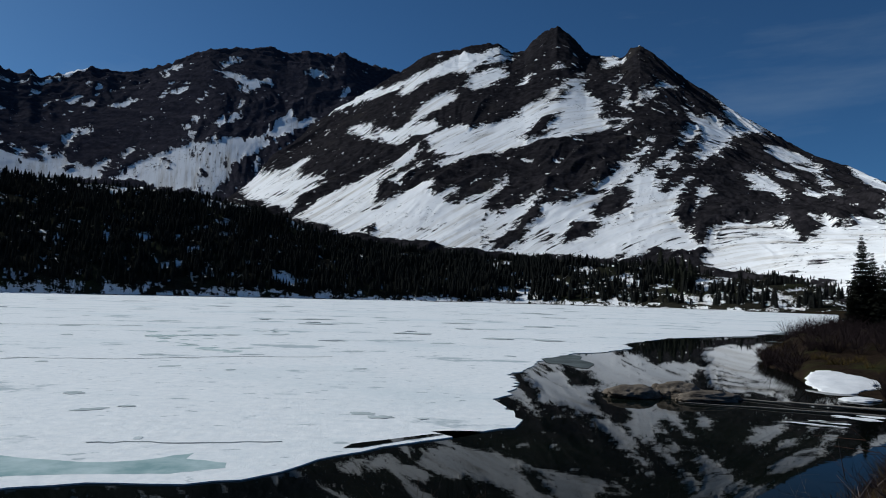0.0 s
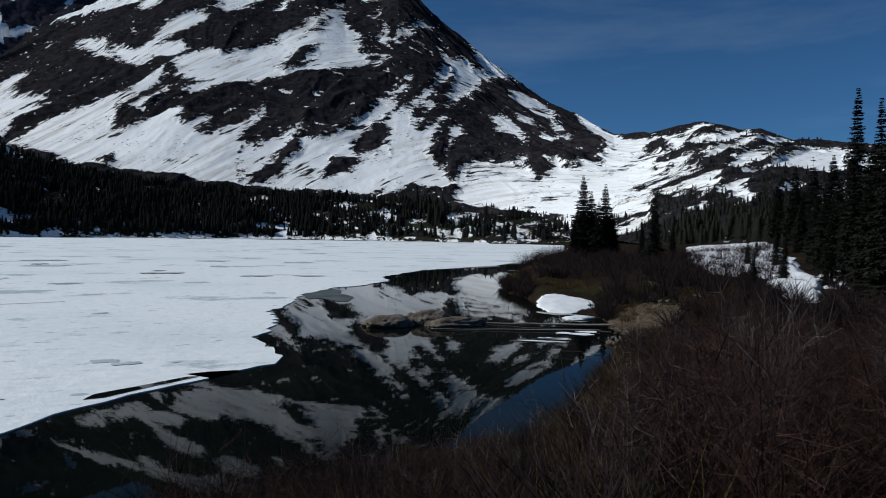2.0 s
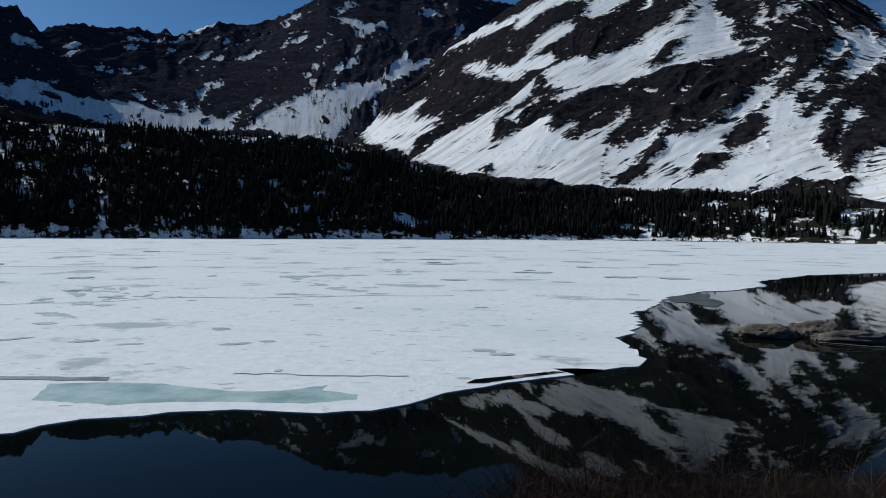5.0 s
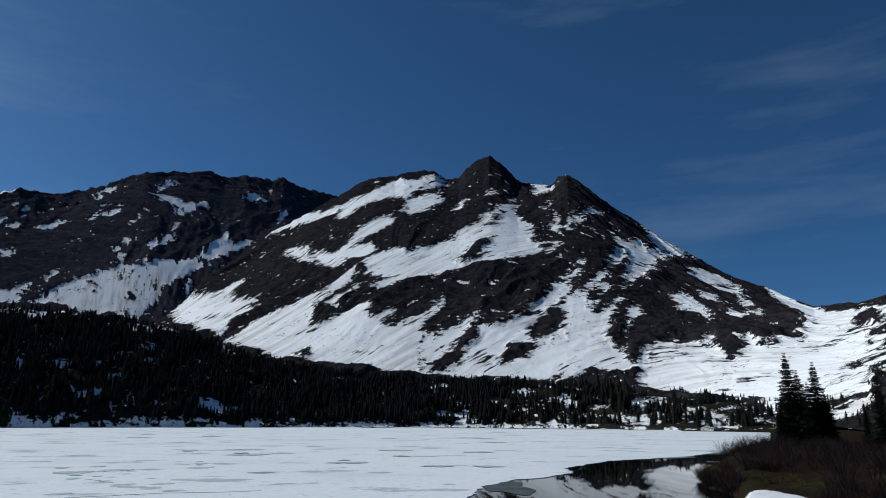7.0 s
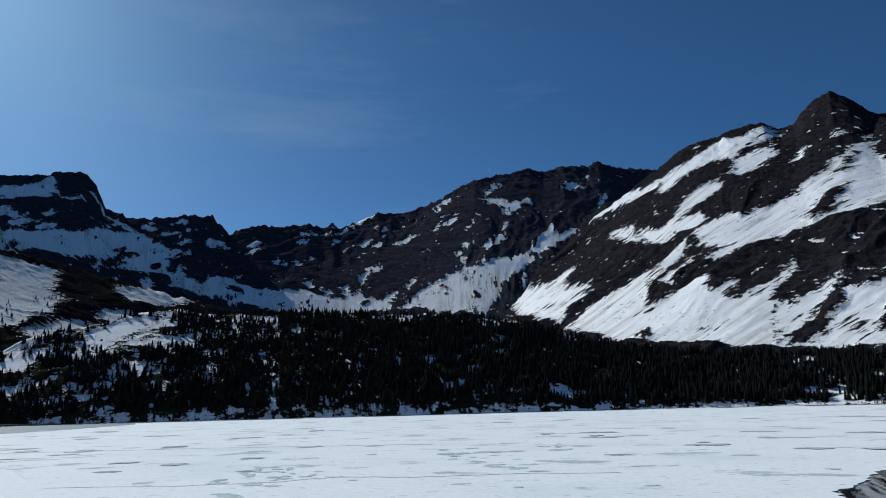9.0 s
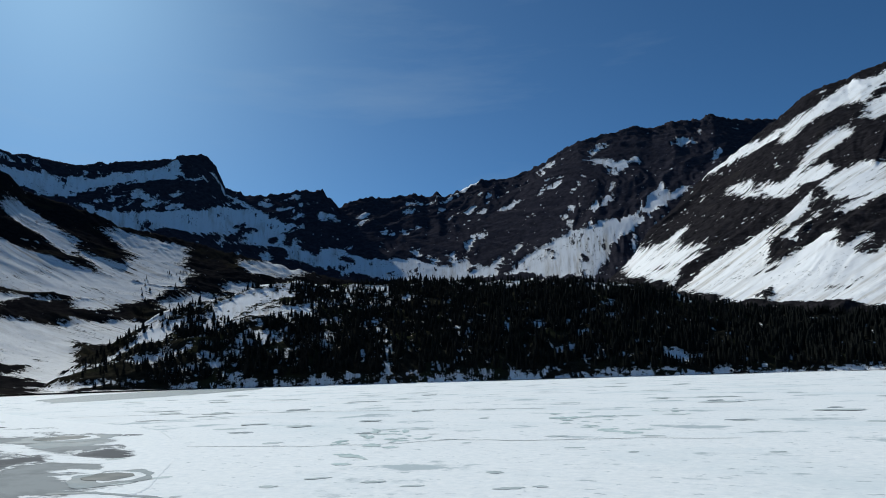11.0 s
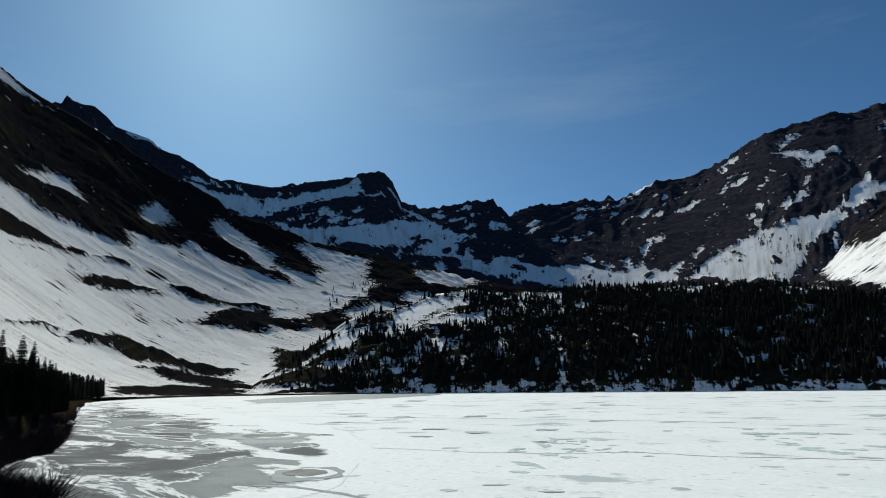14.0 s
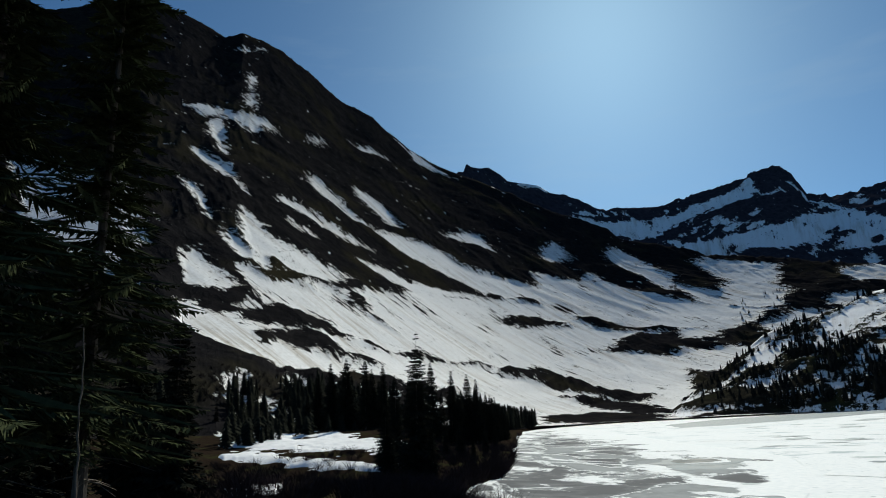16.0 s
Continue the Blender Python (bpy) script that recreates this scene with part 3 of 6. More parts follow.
C_CREST = [(78.53, 1533, 586.8), (76.87, 1553, 600.6), (76.56, 1560, 617.0), (75.98, 1574, 610.4), (74.59, 1607, 620.1), (73.62, 1629, 606.8), (73.05, 1643, 592.8), (71.66, 1676, 595.1), (70.43, 1705, 595.9), (69.47, 1727, 578.8), (68.24, 1756, 581.4), (66.79, 1790, 570.2), (65.84, 1813, 555.4), (64.87, 1835, 550.2), (63.97, 1856, 561.6), (60.12, 1947, 571.8), (57.18, 1978, 607.2), (53.71, 2013, 634.6), (53.21, 2018, 650.2), (51.47, 2035, 658.1), (50.5, 2045, 630.6), (49.72, 2049, 570.0), (47.89, 2039, 543.7), (47.13, 2036, 543.7), (43.36, 2017, 562.1)]
C_CREST += [(41.84, 2009, 562.5), (40.43, 2002, 508.1), (39.11, 1998, 526.1), (37.52, 1994, 536.0), (36.13, 1990, 530.2), (34.03, 1985, 544.8), (32.84, 1982, 531.2), (31.89, 1980, 545.1), (31.41, 1979, 527.6), (29.48, 1974, 555.0), (28.02, 1970, 575.3), (25.81, 1965, 573.2), (24.82, 1962, 582.7), (22.83, 1957, 609.8), (21.57, 1954, 634.1), (19.55, 1949, 669.0), (18.05, 1945, 674.2), (17.05, 1943, 680.1), (14.81, 1937, 687.3), (13.6, 1934, 674.2), (11.62, 1929, 687.6), (9.71, 1924, 677.8), (8.73, 1922, 686.9), (7.37, 1918, 663.3), (3.96, 1910, 635.6), (1.19, 1903, 591.1)]
C_FOOT = [(95, 950, 60), (60, 1300, 70), (45, 1350, 70), (33, 1250, 50), (20, 1100, 40), (0, 1100, 40)]
snow(C_MARKS, (26.39, 0.334), (25.18, 0.381), (23.73, 0.421), (22.02, 0.439), (20.8, 0.463), (19.58, 0.459), (19.08, 0.472), (17.61, 0.487), (15.93, 0.48), (14.11, 0.472), (15.01, 0.434), (16.0, 0.4), (16.51, 0.372), (17.48, 0.358), (18.0, 0.314), (18.51, 0.27), (19.49, 0.24), (22.82, 0.285))
snow(C_MARKS, (14.96, 0.486), (14.17, 0.558), (13.16, 0.616), (12.48, 0.574), (11.04, 0.593), (11.55, 0.561), (12.78, 0.519), (14.02, 0.469))
snow(C_MARKS, (18.87, 0.858), (17.63, 0.835), (16.67, 0.789), (14.95, 0.797), (15.46, 0.761), (16.46, 0.731), (17.18, 0.769), (18.15, 0.805))
snow(C_MARKS, (26.33, 0.746), (25.35, 0.779), (24.96, 0.756), (25.85, 0.72))
snow(C_MARKS, (23.09, 0.936), (22.34, 0.965), (22.14, 0.934), (22.7, 0.899))
snow(C_MARKS, (31.88, 0.902), (29.97, 1.02), (27.92, 1.02), (29.0, 0.985), (30.83, 0.931))
snow(C_MARKS, (36.89, 0.502), (35.98, 0.49), (34.15, 0.505), (33.7, 0.552), (33.4, 0.467), (32.75, 0.461), (32.29, 0.48), (31.82, 0.438), (30.41, 0.422), (29.42, 0.51), (29.18, 0.418), (28.05, 0.401), (26.52, 0.427), (27.1, 0.34), (28.99, 0.326), (36.84, 0.367))
snow(C_MARKS, (44.4, 0.62), (43.99, 0.641), (43.51, 0.548), (42.42, 0.518), (41.8, 0.56), (40.51, 0.598), (39.62, 0.583), (39.15, 0.545), (37.8, 0.509), (35.07, 0.488), (35.03, 0.383), (38.64, 0.4), (42.58, 0.446), (44.72, 0.487))
snow(C_MARKS, (58.42, 0.648), (56.43, 0.648), (54.32, 0.643), (51.76, 0.676), (49.86, 0.772), (48.45, 0.796), (46.65, 0.869), (46.4, 0.796), (45.34, 0.76), (44.9, 0.741), (44.58, 0.581), (46.01, 0.544), (47.05, 0.566), (48.1, 0.614), (48.89, 0.592), (50.23, 0.535), (50.64, 0.555), (51.59, 0.532), (52.91, 0.54), (54.19, 0.544), (56.25, 0.525), (58.26, 0.54))
snow(C_MARKS, (42.16, 0.799), (40.86, 0.874), (40.4, 0.863), (41.7, 0.772))
snow(C_MARKS, (20.72, 0.611), (19.74, 0.6), (19.51, 0.57), (20.49, 0.582))
snow(C_MARKS, (34.7, 0.854), (34.0, 0.862), (34.23, 0.826))
snow(C_MARKS, (67.73, 0.852), (65.85, 0.862), (62.04, 0.885), (59.63, 0.879), (57.68, 0.912), (55.21, 0.927), (53.72, 0.969), (53.22, 0.96), (53.15, 0.852), (56.21, 0.846), (57.68, 0.844), (59.63, 0.804), (62.03, 0.742), (64.4, 0.753), (65.83, 0.79), (67.24, 0.804))
snow(C_MARKS, (60.11, 0.71), (57.21, 0.641), (57.7, 0.572), (60.11, 0.648))
snow(C_MARKS, (57.2, 0.78), (55.73, 0.783), (55.5, 0.72), (56.96, 0.717))
snow(C_MARKS, (72.47, 1.02), (71.27, 1.02), (68.77, 1.02), (70.01, 0.986), (71.43, 0.966))
snow(C_MARKS, (67.41, 0.877), (65.74, 0.949), (64.43, 0.939), (66.14, 0.896))
bare(C_MARKS, (51.07, 0.531), (50.12, 0.591), (49.4, 0.495), (50.11, 0.464))
bare(C_MARKS, (49.64, 0.528), (48.2, 0.708), (47.72, 0.672), (48.68, 0.509))
wall_rng = random.Random(31)
for n, how, lo, hi, vlo, vhi, wide in ((120, snow, 3, 81, 0.35, 0.97, 0.45), (60, bare, 30, 80, 0.15, 0.7, 0.4), (30, snow, 44, 66, 0.5, 0.95, 0.9), (26, bare, 12, 30, 0.1, 0.5, 0.3)):
    for _ in range(n):
        cb, cv, w, h = wall_rng.uniform(lo, hi), wall_rng.uniform(vlo, vhi), wide * wall_rng.uniform(0.3, 1.3), wall_rng.uniform(0.006, 0.025)
        tilt = wall_rng.uniform(-0.02, 0.05)
        how(C_MARKS, (cb - w, cv + tilt), (cb - w * 0.2, cv + h), (cb + w, cv - tilt), (cb + w * 0.3, cv - h))
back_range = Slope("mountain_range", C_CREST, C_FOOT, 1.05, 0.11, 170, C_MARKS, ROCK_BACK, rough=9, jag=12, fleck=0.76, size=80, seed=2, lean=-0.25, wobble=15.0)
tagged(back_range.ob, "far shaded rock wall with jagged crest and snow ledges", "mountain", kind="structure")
A_CREST = [(127, 640, 421.1), (114.92, 670, 395.2), (113.18, 675, 393.3), (112.08, 679, 403.7), (109.95, 685, 420.5), (104.94, 701, 462.8), (101.22, 742, 474.0), (97.83, 780, 476.2), (96.39, 796, 496.9), (92.89, 862, 512.3), (89.85, 923, 504.3), (87.4, 972, 491.4), (84.79, 1022, 490.4), (83.59, 1044, 475.4), (81.9, 1074, 461.4), (79.49, 1118, 445.3), (77.07, 1162, 437.1)]
A_CREST += [(75.6, 1189, 431.3), (72.68, 1208, 408.6), (70.75, 1214, 386.2), (68.81, 1221, 369.8), (66.88, 1227, 352.9), (64.96, 1233, 335.5), (63.93, 1237, 311.0), (61.07, 1246, 296.9), (59.15, 1236, 279.3), (57.22, 1204, 258.3), (54.33, 1155, 237.9), (50.97, 1099, 211.7), (48.58, 1060, 193.6), (46.7, 1028, 179.7), (44.37, 991, 162.4), (40.71, 939, 140.5), (38.04, 902, 125.9), (34.25, 848, 97.6)]
A_FOOT = [(125, 60, 1.0), (110, 65, 1.0), (100, 72, 1.0), (92, 82, 1.0), (84, 110, 1.0), (78, 150, 1.0), (75, 240, 1.0), (66, 430, 1.0), (60, 445, 1.0), (28, 500, 1.0)]
snow(A_MARKS, (100.02, 0.611), (98.87, 0.601), (97.48, 0.588), (96.29, 0.548), (95.28, 0.517), (96.04, 0.526), (97.22, 0.557), (98.61, 0.578), (99.68, 0.597))
snow(A_MARKS, (100.64, 0.736), (99.97, 0.749), (98.57, 0.753), (96.68, 0.741), (95.49, 0.747), (94.03, 0.746), (93.25, 0.728), (94.51, 0.723), (94.98, 0.7), (95.79, 0.694), (96.43, 0.722), (97.85, 0.732), (99.47, 0.722))
snow(A_MARKS, (98.94, 0.704), (98.07, 0.717), (97.75, 0.682), (97.72, 0.649), (97.28, 0.618), (97.99, 0.638), (98.75, 0.656))
snow(A_MARKS, (101.01, 0.525), (100.12, 0.519), (99.19, 0.497), (98.9, 0.477), (98.19, 0.446), (98.91, 0.456), (99.62, 0.485), (100.32, 0.508))
snow(A_MARKS, (90.85, 0.64), (89.87, 0.642), (88.42, 0.623), (87.69, 0.61), (86.49, 0.586), (85.43, 0.573), (86.26, 0.568), (87.94, 0.583), (89.39, 0.6), (90.46, 0.614))
snow(A_MARKS, (86.49, 0.688), (85.47, 0.685), (84.02, 0.667), (82.5, 0.625), (83.56, 0.622), (85.25, 0.645))
snow(A_MARKS, (93.27, 0.539), (91.8, 0.543), (90.36, 0.534), (88.44, 0.524), (86.04, 0.51), (85.23, 0.507), (87.01, 0.501), (88.93, 0.504), (90.84, 0.515), (92.51, 0.525))
snow(A_MARKS, (91.88, 0.487), (91.07, 0.483), (90.12, 0.475), (91.07, 0.477))
snow(A_MARKS, (81.85, 0.977), (80.85, 0.991), (79.38, 0.979), (77.81, 0.971), (79.39, 0.967), (81.12, 0.956))
snow(A_MARKS, (90.65, 0.767), (89.37, 0.784), (89.07, 0.776), (90.11, 0.757))
snow(A_MARKS, (86.68, 0.839), (85.13, 0.866), (83.59, 0.876), (85.14, 0.85))
snow(A_MARKS, (95.99, 0.478), (95.06, 0.462), (93.65, 0.43), (92.24, 0.422), (90.83, 0.416), (88.95, 0.402), (87.05, 0.394), (88.01, 0.367), (89.89, 0.362), (91.76, 0.358), (93.62, 0.383), (94.06, 0.342), (95.47, 0.399), (96.19, 0.435))
snow(A_MARKS, (96.33, 0.345), (95.2, 0.349), (94.05, 0.33), (91.76, 0.332), (89.42, 0.352), (87.08, 0.332), (84.29, 0.297), (80.59, 0.25), (83.41, 0.23), (87.12, 0.247), (89.9, 0.266), (93.56, 0.266), (95.81, 0.276), (94.48, 0.291))
snow(A_MARKS, (88.02, 0.338), (85.64, 0.381), (83.26, 0.396), (80.37, 0.44), (77.03, 0.471), (73.7, 0.512), (70.91, 0.531), (67.3, 0.532), (66.59, 0.439), (66.96, 0.233), (69.64, 0.22), (72.79, 0.223), (76.41, 0.252), (79.22, 0.228), (81.98, 0.255), (84.29, 0.297), (87.09, 0.325))
snow(A_MARKS, (86.07, 0.457), (83.68, 0.465), (82.26, 0.45), (79.87, 0.468), (77.01, 0.481), (75.12, 0.494), (77.51, 0.464), (81.33, 0.425), (83.7, 0.433))
snow(A_MARKS, (84.81, 0.567), (83.1, 0.593), (81.17, 0.602), (79.24, 0.608), (77.84, 0.582), (75.95, 0.577), (73.58, 0.595), (70.79, 0.607), (67.07, 0.665), (66.75, 0.591), (70.87, 0.556), (73.69, 0.517), (76.04, 0.508), (78.38, 0.523), (81.23, 0.536), (83.13, 0.549))
snow(A_MARKS, (100.75, 0.366), (99.67, 0.372), (98.77, 0.351), (97.2, 0.326), (95.76, 0.31), (97.17, 0.3), (98.92, 0.305), (100.43, 0.309))
snow(A_MARKS, (100.99, 0.271), (99.72, 0.269), (97.98, 0.254), (96.23, 0.254), (92.65, 0.248), (91.64, 0.234), (93.53, 0.215), (95.32, 0.227), (97.96, 0.239), (100.1, 0.246))
snow(A_MARKS, (97.47, 0.2), (95.3, 0.208), (92.63, 0.204), (89.91, 0.198), (87.99, 0.186), (90.81, 0.165), (92.61, 0.165), (94.84, 0.181))
snow(A_MARKS, (79.17, 0.679), (77.19, 0.728), (75.75, 0.736), (74.84, 0.705), (76.75, 0.692))
snow(A_MARKS, (97.55, 0.436), (96.39, 0.408), (95.22, 0.374), (95.9, 0.365), (97.05, 0.393))
snow(A_MARKS, (97.07, 0.221), (95.31, 0.212), (95.74, 0.202), (97.26, 0.205))
bare(A_MARKS, (87.54, 0.357), (86.13, 0.349), (85.68, 0.323), (86.85, 0.327))
bare(A_MARKS, (73.81, 0.444), (71.46, 0.472), (68.73, 0.484), (69.68, 0.453), (72.92, 0.423))
bare(A_MARKS, (92.46, 0.352), (90.83, 0.346), (90.13, 0.332), (91.29, 0.336))
snow(A_MARKS, (71.19, 0.669), (68.93, 0.677), (65.73, 0.725), (62.92, 0.72), (60.1, 0.704), (57.26, 0.697), (52.99, 0.688), (56.33, 0.576), (60.09, 0.545), (63.81, 0.518), (68.36, 0.495), (71.01, 0.468))
snow(A_MARKS, (70.99, 0.446), (68.34, 0.477), (63.8, 0.505), (61.02, 0.519), (63.79, 0.457), (65.6, 0.419), (66.5, 0.395), (63.77, 0.401), (61.01, 0.397), (61.92, 0.299), (63.74, 0.274), (67.32, 0.261), (70.8, 0.241))
snow(A_MARKS, (60.09, 0.429), (56.34, 0.474), (53.06, 0.455), (53.09, 0.374), (56.37, 0.322), (60.08, 0.335), (61.93, 0.374))
snow(A_MARKS, (70.75, 0.187), (67.71, 0.171), (70.71, 0.137))
snow(A_MARKS, (69.41, 0.107), (63.71, 0.161), (57.32, 0.141), (52.69, 0.118), (48.08, 0.09), (48.1, 0.031), (57.33, 0.057), (66.36, 0.089))
snow(A_MARKS, (60.1, 0.785), (57.25, 0.767), (56.19, 0.853), (57.71, 0.901), (58.67, 0.932), (57.23, 0.97), (54.82, 0.964), (52.42, 0.961), (52.93, 0.858), (52.0, 0.795), (52.5, 0.708), (55.36, 0.691), (58.2, 0.7))
snow(A_MARKS, (65.32, 0.875), (63.91, 0.925), (62.01, 0.88), (60.1, 0.818), (60.81, 0.75), (63.42, 0.82), (64.84, 0.844))
snow(A_MARKS, (48.13, 0.971), (44.81, 1.02), (42.4, 1.02), (42.99, 0.994), (44.88, 0.919), (47.71, 0.872))
snow(A_MARKS, (49.39, 0.791), (46.32, 0.836), (44.84, 0.839), (47.77, 0.751), (49.75, 0.725))
snow(A_MARKS, (70.8, 0.746), (69.5, 0.835), (68.45, 0.793), (69.89, 0.741))
snow(A_MARKS, (67.57, 0.709), (66.21, 0.754), (65.96, 0.719), (67.11, 0.693))
snow(A_MARKS, (56.28, 0.87), (54.36, 0.876), (55.34, 0.791))
snow(A_MARKS, (51.56, 0.688), (48.73, 0.703), (49.27, 0.561), (52.57, 0.531), (54.44, 0.587))
snow(A_MARKS, (60.09, 0.545), (57.27, 0.577), (57.75, 0.521), (60.09, 0.498))
snow(A_MARKS, (52.58, 0.495), (49.74, 0.556), (50.27, 0.399), (52.62, 0.366))
snow(A_MARKS, (54.5, 0.339), (53.11, 0.307), (55.45, 0.242), (57.77, 0.271))
snow(A_MARKS, (73.0, 0.196), (71.54, 0.199), (68.09, 0.167), (63.67, 0.14), (60.74, 0.127), (63.65, 0.102), (68.82, 0.128), (72.2, 0.146))
snow(A_MARKS, (76.02, 0.136), (73.95, 0.131), (71.77, 0.104), (73.87, 0.086), (75.92, 0.088))
snow(A_MARKS, (68.79, 0.096), (60.74, 0.116), (60.72, 0.067), (68.76, 0.058), (75.86, 0.057), (75.88, 0.07))
snow(A_MARKS, (59.85, 0.005), (53.71, 0.041), (47.31, 0.0), (53.7, 0.0))
snow(A_MARKS, (97.45, 0.052), (96.43, 0.069), (94.3, 0.073), (91.69, 0.07), (89.92, 0.048), (93.42, 0.04), (95.96, 0.034))
snow(A_MARKS, (96.8, 0.035), (93.41, 0.034), (89.92, 0.038), (88.14, 0.046), (85.45, 0.025), (83.42, 0.0), (84.12, 0.0), (88.15, 0.005), (92.54, 0.021))
snow(A_MARKS, (96.78, 0.026), (92.54, 0.013), (87.28, 0.0), (84.16, 0.0), (88.17, 0.0), (92.53, 0.0), (96.77, 0.013))
snow(A_MARKS, (97.38, 0.137), (95.23, 0.139), (95.21, 0.115), (96.92, 0.118))
snow(A_MARKS, (92.16, 0.139), (90.81, 0.14), (90.14, 0.115), (91.7, 0.108))
snow(A_MARKS, (97.33, 0.109), (93.9, 0.104), (93.01, 0.085), (96.03, 0.087))
snow(A_MARKS, (79.92, 0.064), (77.61, 0.072), (75.14, 0.032), (76.75, 0.022))
snow(A_MARKS, (75.31, 0.074), (72.13, 0.07), (69.91, 0.044), (72.64, 0.013))
snow(A_MARKS, (112.99, 0.56), (111.61, 0.582), (108.87, 0.531), (104.38, 0.486), (103.31, 0.38), (105.57, 0.311), (109.51, 0.361), (111.9, 0.437))
snow(A_MARKS, (96.35, 0.944), (94.39, 0.977), (95.37, 0.952))
snow(A_MARKS, (95.81, 0.873), (95.08, 0.88), (95.53, 0.822))
snow(A_MARKS, (96.01, 0.806), (95.04, 0.814), (95.25, 0.761), (95.74, 0.765))
snow(A_MARKS, (75.24, 0.229), (71.26, 0.245), (67.65, 0.171), (63.09, 0.093), (63.12, 0.0), (69.45, 0.0), (74.27, 0.045), (75.61, 0.136))
snow(A_MARKS, (100.57, 0.272), (96.22, 0.242), (91.73, 0.211), (88.07, 0.205), (86.24, 0.175), (88.09, 0.157), (92.61, 0.166), (97.04, 0.201), (100.48, 0.227))
snow(A_MARKS, (73.06, 0.28), (69.46, 0.283), (64.87, 0.323), (60.17, 0.415), (59.82, 0.186), (63.1, 0.061), (67.65, 0.171), (72.15, 0.216))
snow(A_MARKS, (69.46, 0.164), (65.82, 0.176), (60.3, 0.149), (60.35, 0.0), (67.66, 0.004))
bare(A_MARKS, (73.22, 0.226), (70.37, 0.25), (63.99, 0.181), (63.99, 0.165), (67.65, 0.192), (71.71, 0.222))
bare(A_MARKS, (70.97, 0.064), (63.56, 0.042), (63.56, 0.0), (70.96, 0.041))
snow(A_MARKS, (91.33, 0.247), (87.43, 0.24), (83.32, 0.224), (78.18, 0.231), (74.62, 0.242), (74.62, 0.205), (80.32, 0.18), (86.1, 0.166), (90.4, 0.18))
snow(A_MARKS, (73.27, 0.264), (69.61, 0.277), (63.63, 0.2), (63.69, 0.108), (69.66, 0.143), (73.28, 0.195))
bare(A_MARKS, (90.47, 0.205), (86.58, 0.209), (84.53, 0.197), (86.94, 0.191))
bare(A_MARKS, (82.02, 0.185), (79.47, 0.201), (78.6, 0.192), (81.17, 0.176))
bare(A_MARKS, (73.27, 0.225), (69.63, 0.222), (65.96, 0.18), (69.64, 0.198))
snow(A_MARKS, (83.11, 0.2), (78.99, 0.214), (74.98, 0.212), (74.22, 0.106), (76.01, 0.091), (76.69, 0.147), (77.82, 0.118), (78.5, 0.166), (80.17, 0.142), (80.81, 0.171), (82.61, 0.154), (83.75, 0.172))
snow(A_MARKS, (85.35, 0.132), (82.92, 0.136), (83.56, 0.114), (84.95, 0.114))
snow(A_MARKS, (81.76, 0.11), (79.57, 0.129), (78.76, 0.106), (80.6, 0.088))
bare(A_MARKS, (74.75, 0.234), (71.95, 0.28), (69.45, 0.247), (68.25, 0.23), (66.15, 0.213), (62.75, 0.197), (63.65, 0.155), (66.15, 0.172), (69.05, 0.197), (71.85, 0.225), (74.55, 0.222))
bare(A_MARKS, (69.85, 0.17), (66.95, 0.176), (63.55, 0.146), (61.45, 0.079), (64.45, 0.075), (67.75, 0.134))
bare(A_MARKS, (71.65, 0.079), (67.75, 0.096), (62.25, 0.071), (62.25, 0.0), (67.65, 0.008), (71.55, 0.033))
bare(A_MARKS, (68.25, 0.523), (65.25, 0.531), (62.15, 0.531), (62.55, 0.51), (65.65, 0.494), (68.15, 0.506))
bare(A_MARKS, (65.95, 0.393), (64.75, 0.456), (63.05, 0.494), (60.5, 0.5), (60.05, 0.431), (62.05, 0.431))
bare(A_MARKS, (74.85, 0.41), (73.45, 0.46), (71.05, 0.473), (68.75, 0.473), (70.55, 0.444), (72.95, 0.431))
bare(A_MARKS, (96.05, 0.268), (93.95, 0.276), (91.05, 0.28), (88.65, 0.268), (88.25, 0.251), (90.55, 0.243), (93.15, 0.247), (95.95, 0.251))
bare(A_MARKS, (94.45, 0.222), (91.65, 0.243), (88.95, 0.234), (87.35, 0.205), (89.35, 0.201), (91.95, 0.209), (93.75, 0.213))
left_side = Slope("mountain_slope", A_CREST, A_FOOT, 1.7, 0.1, 240, A_MARKS, ROCK_LEFT, rough=7, jag=4, fleck=0.77, size=55, seed=3, lean=-0.5, wobble=3.5)
tagged(left_side.ob, "steep dark mountainside with snow gullies and a snow apron", "mountain", kind="structure")
F_CREST = [(65, 548, 1.1), (62.5, 562, 4.0), (60.59, 572, 13.0), (58.7, 582, 27.0), (56.83, 593, 42.0), (54.2, 608, 61.5), (50.58, 629, 76.2), (46.85, 654, 92.1), (44.0, 673, 99.6), (42.07, 686, 96.1), (34.11, 682, 99.0), (26.63, 660, 94.5), (21.87, 646, 89.7), (17.15, 629, 82.1), (14.37, 617, 74.0), (12.42, 610, 65.7), (12.11, 608, 64.0), (10.34, 601, 56.2), (10.18, 601, 55.2), (7.03, 588, 46.6), (1.55, 571, 39.8), (-4.03, 556, 36.1), (-9.62, 541, 33.3), (-15.12, 537, 31.6), (-19.54, 534, 26.6), (-23.77, 531, 21.8), (-27.81, 528, 19.0), (-31.62, 526, 17.5), (-35.22, 523, 17.2), (-37.24, 522, 15.9)]
F_FOOT = [(66, 455, 0.4), (62, 462, 0.4), (55, 470, 0.4), (41, 430, 0.4), (30, 420, 0.4), (20, 435, 0.4), (8, 450, 0.4), (0, 448, 0.4), (-8, 440, 0.4), (-16, 410, 0.4), (-22, 370, 0.4), (-27, 340, 0.4), (-40, 330, 0.4)]
hill_rng = random.Random(12)
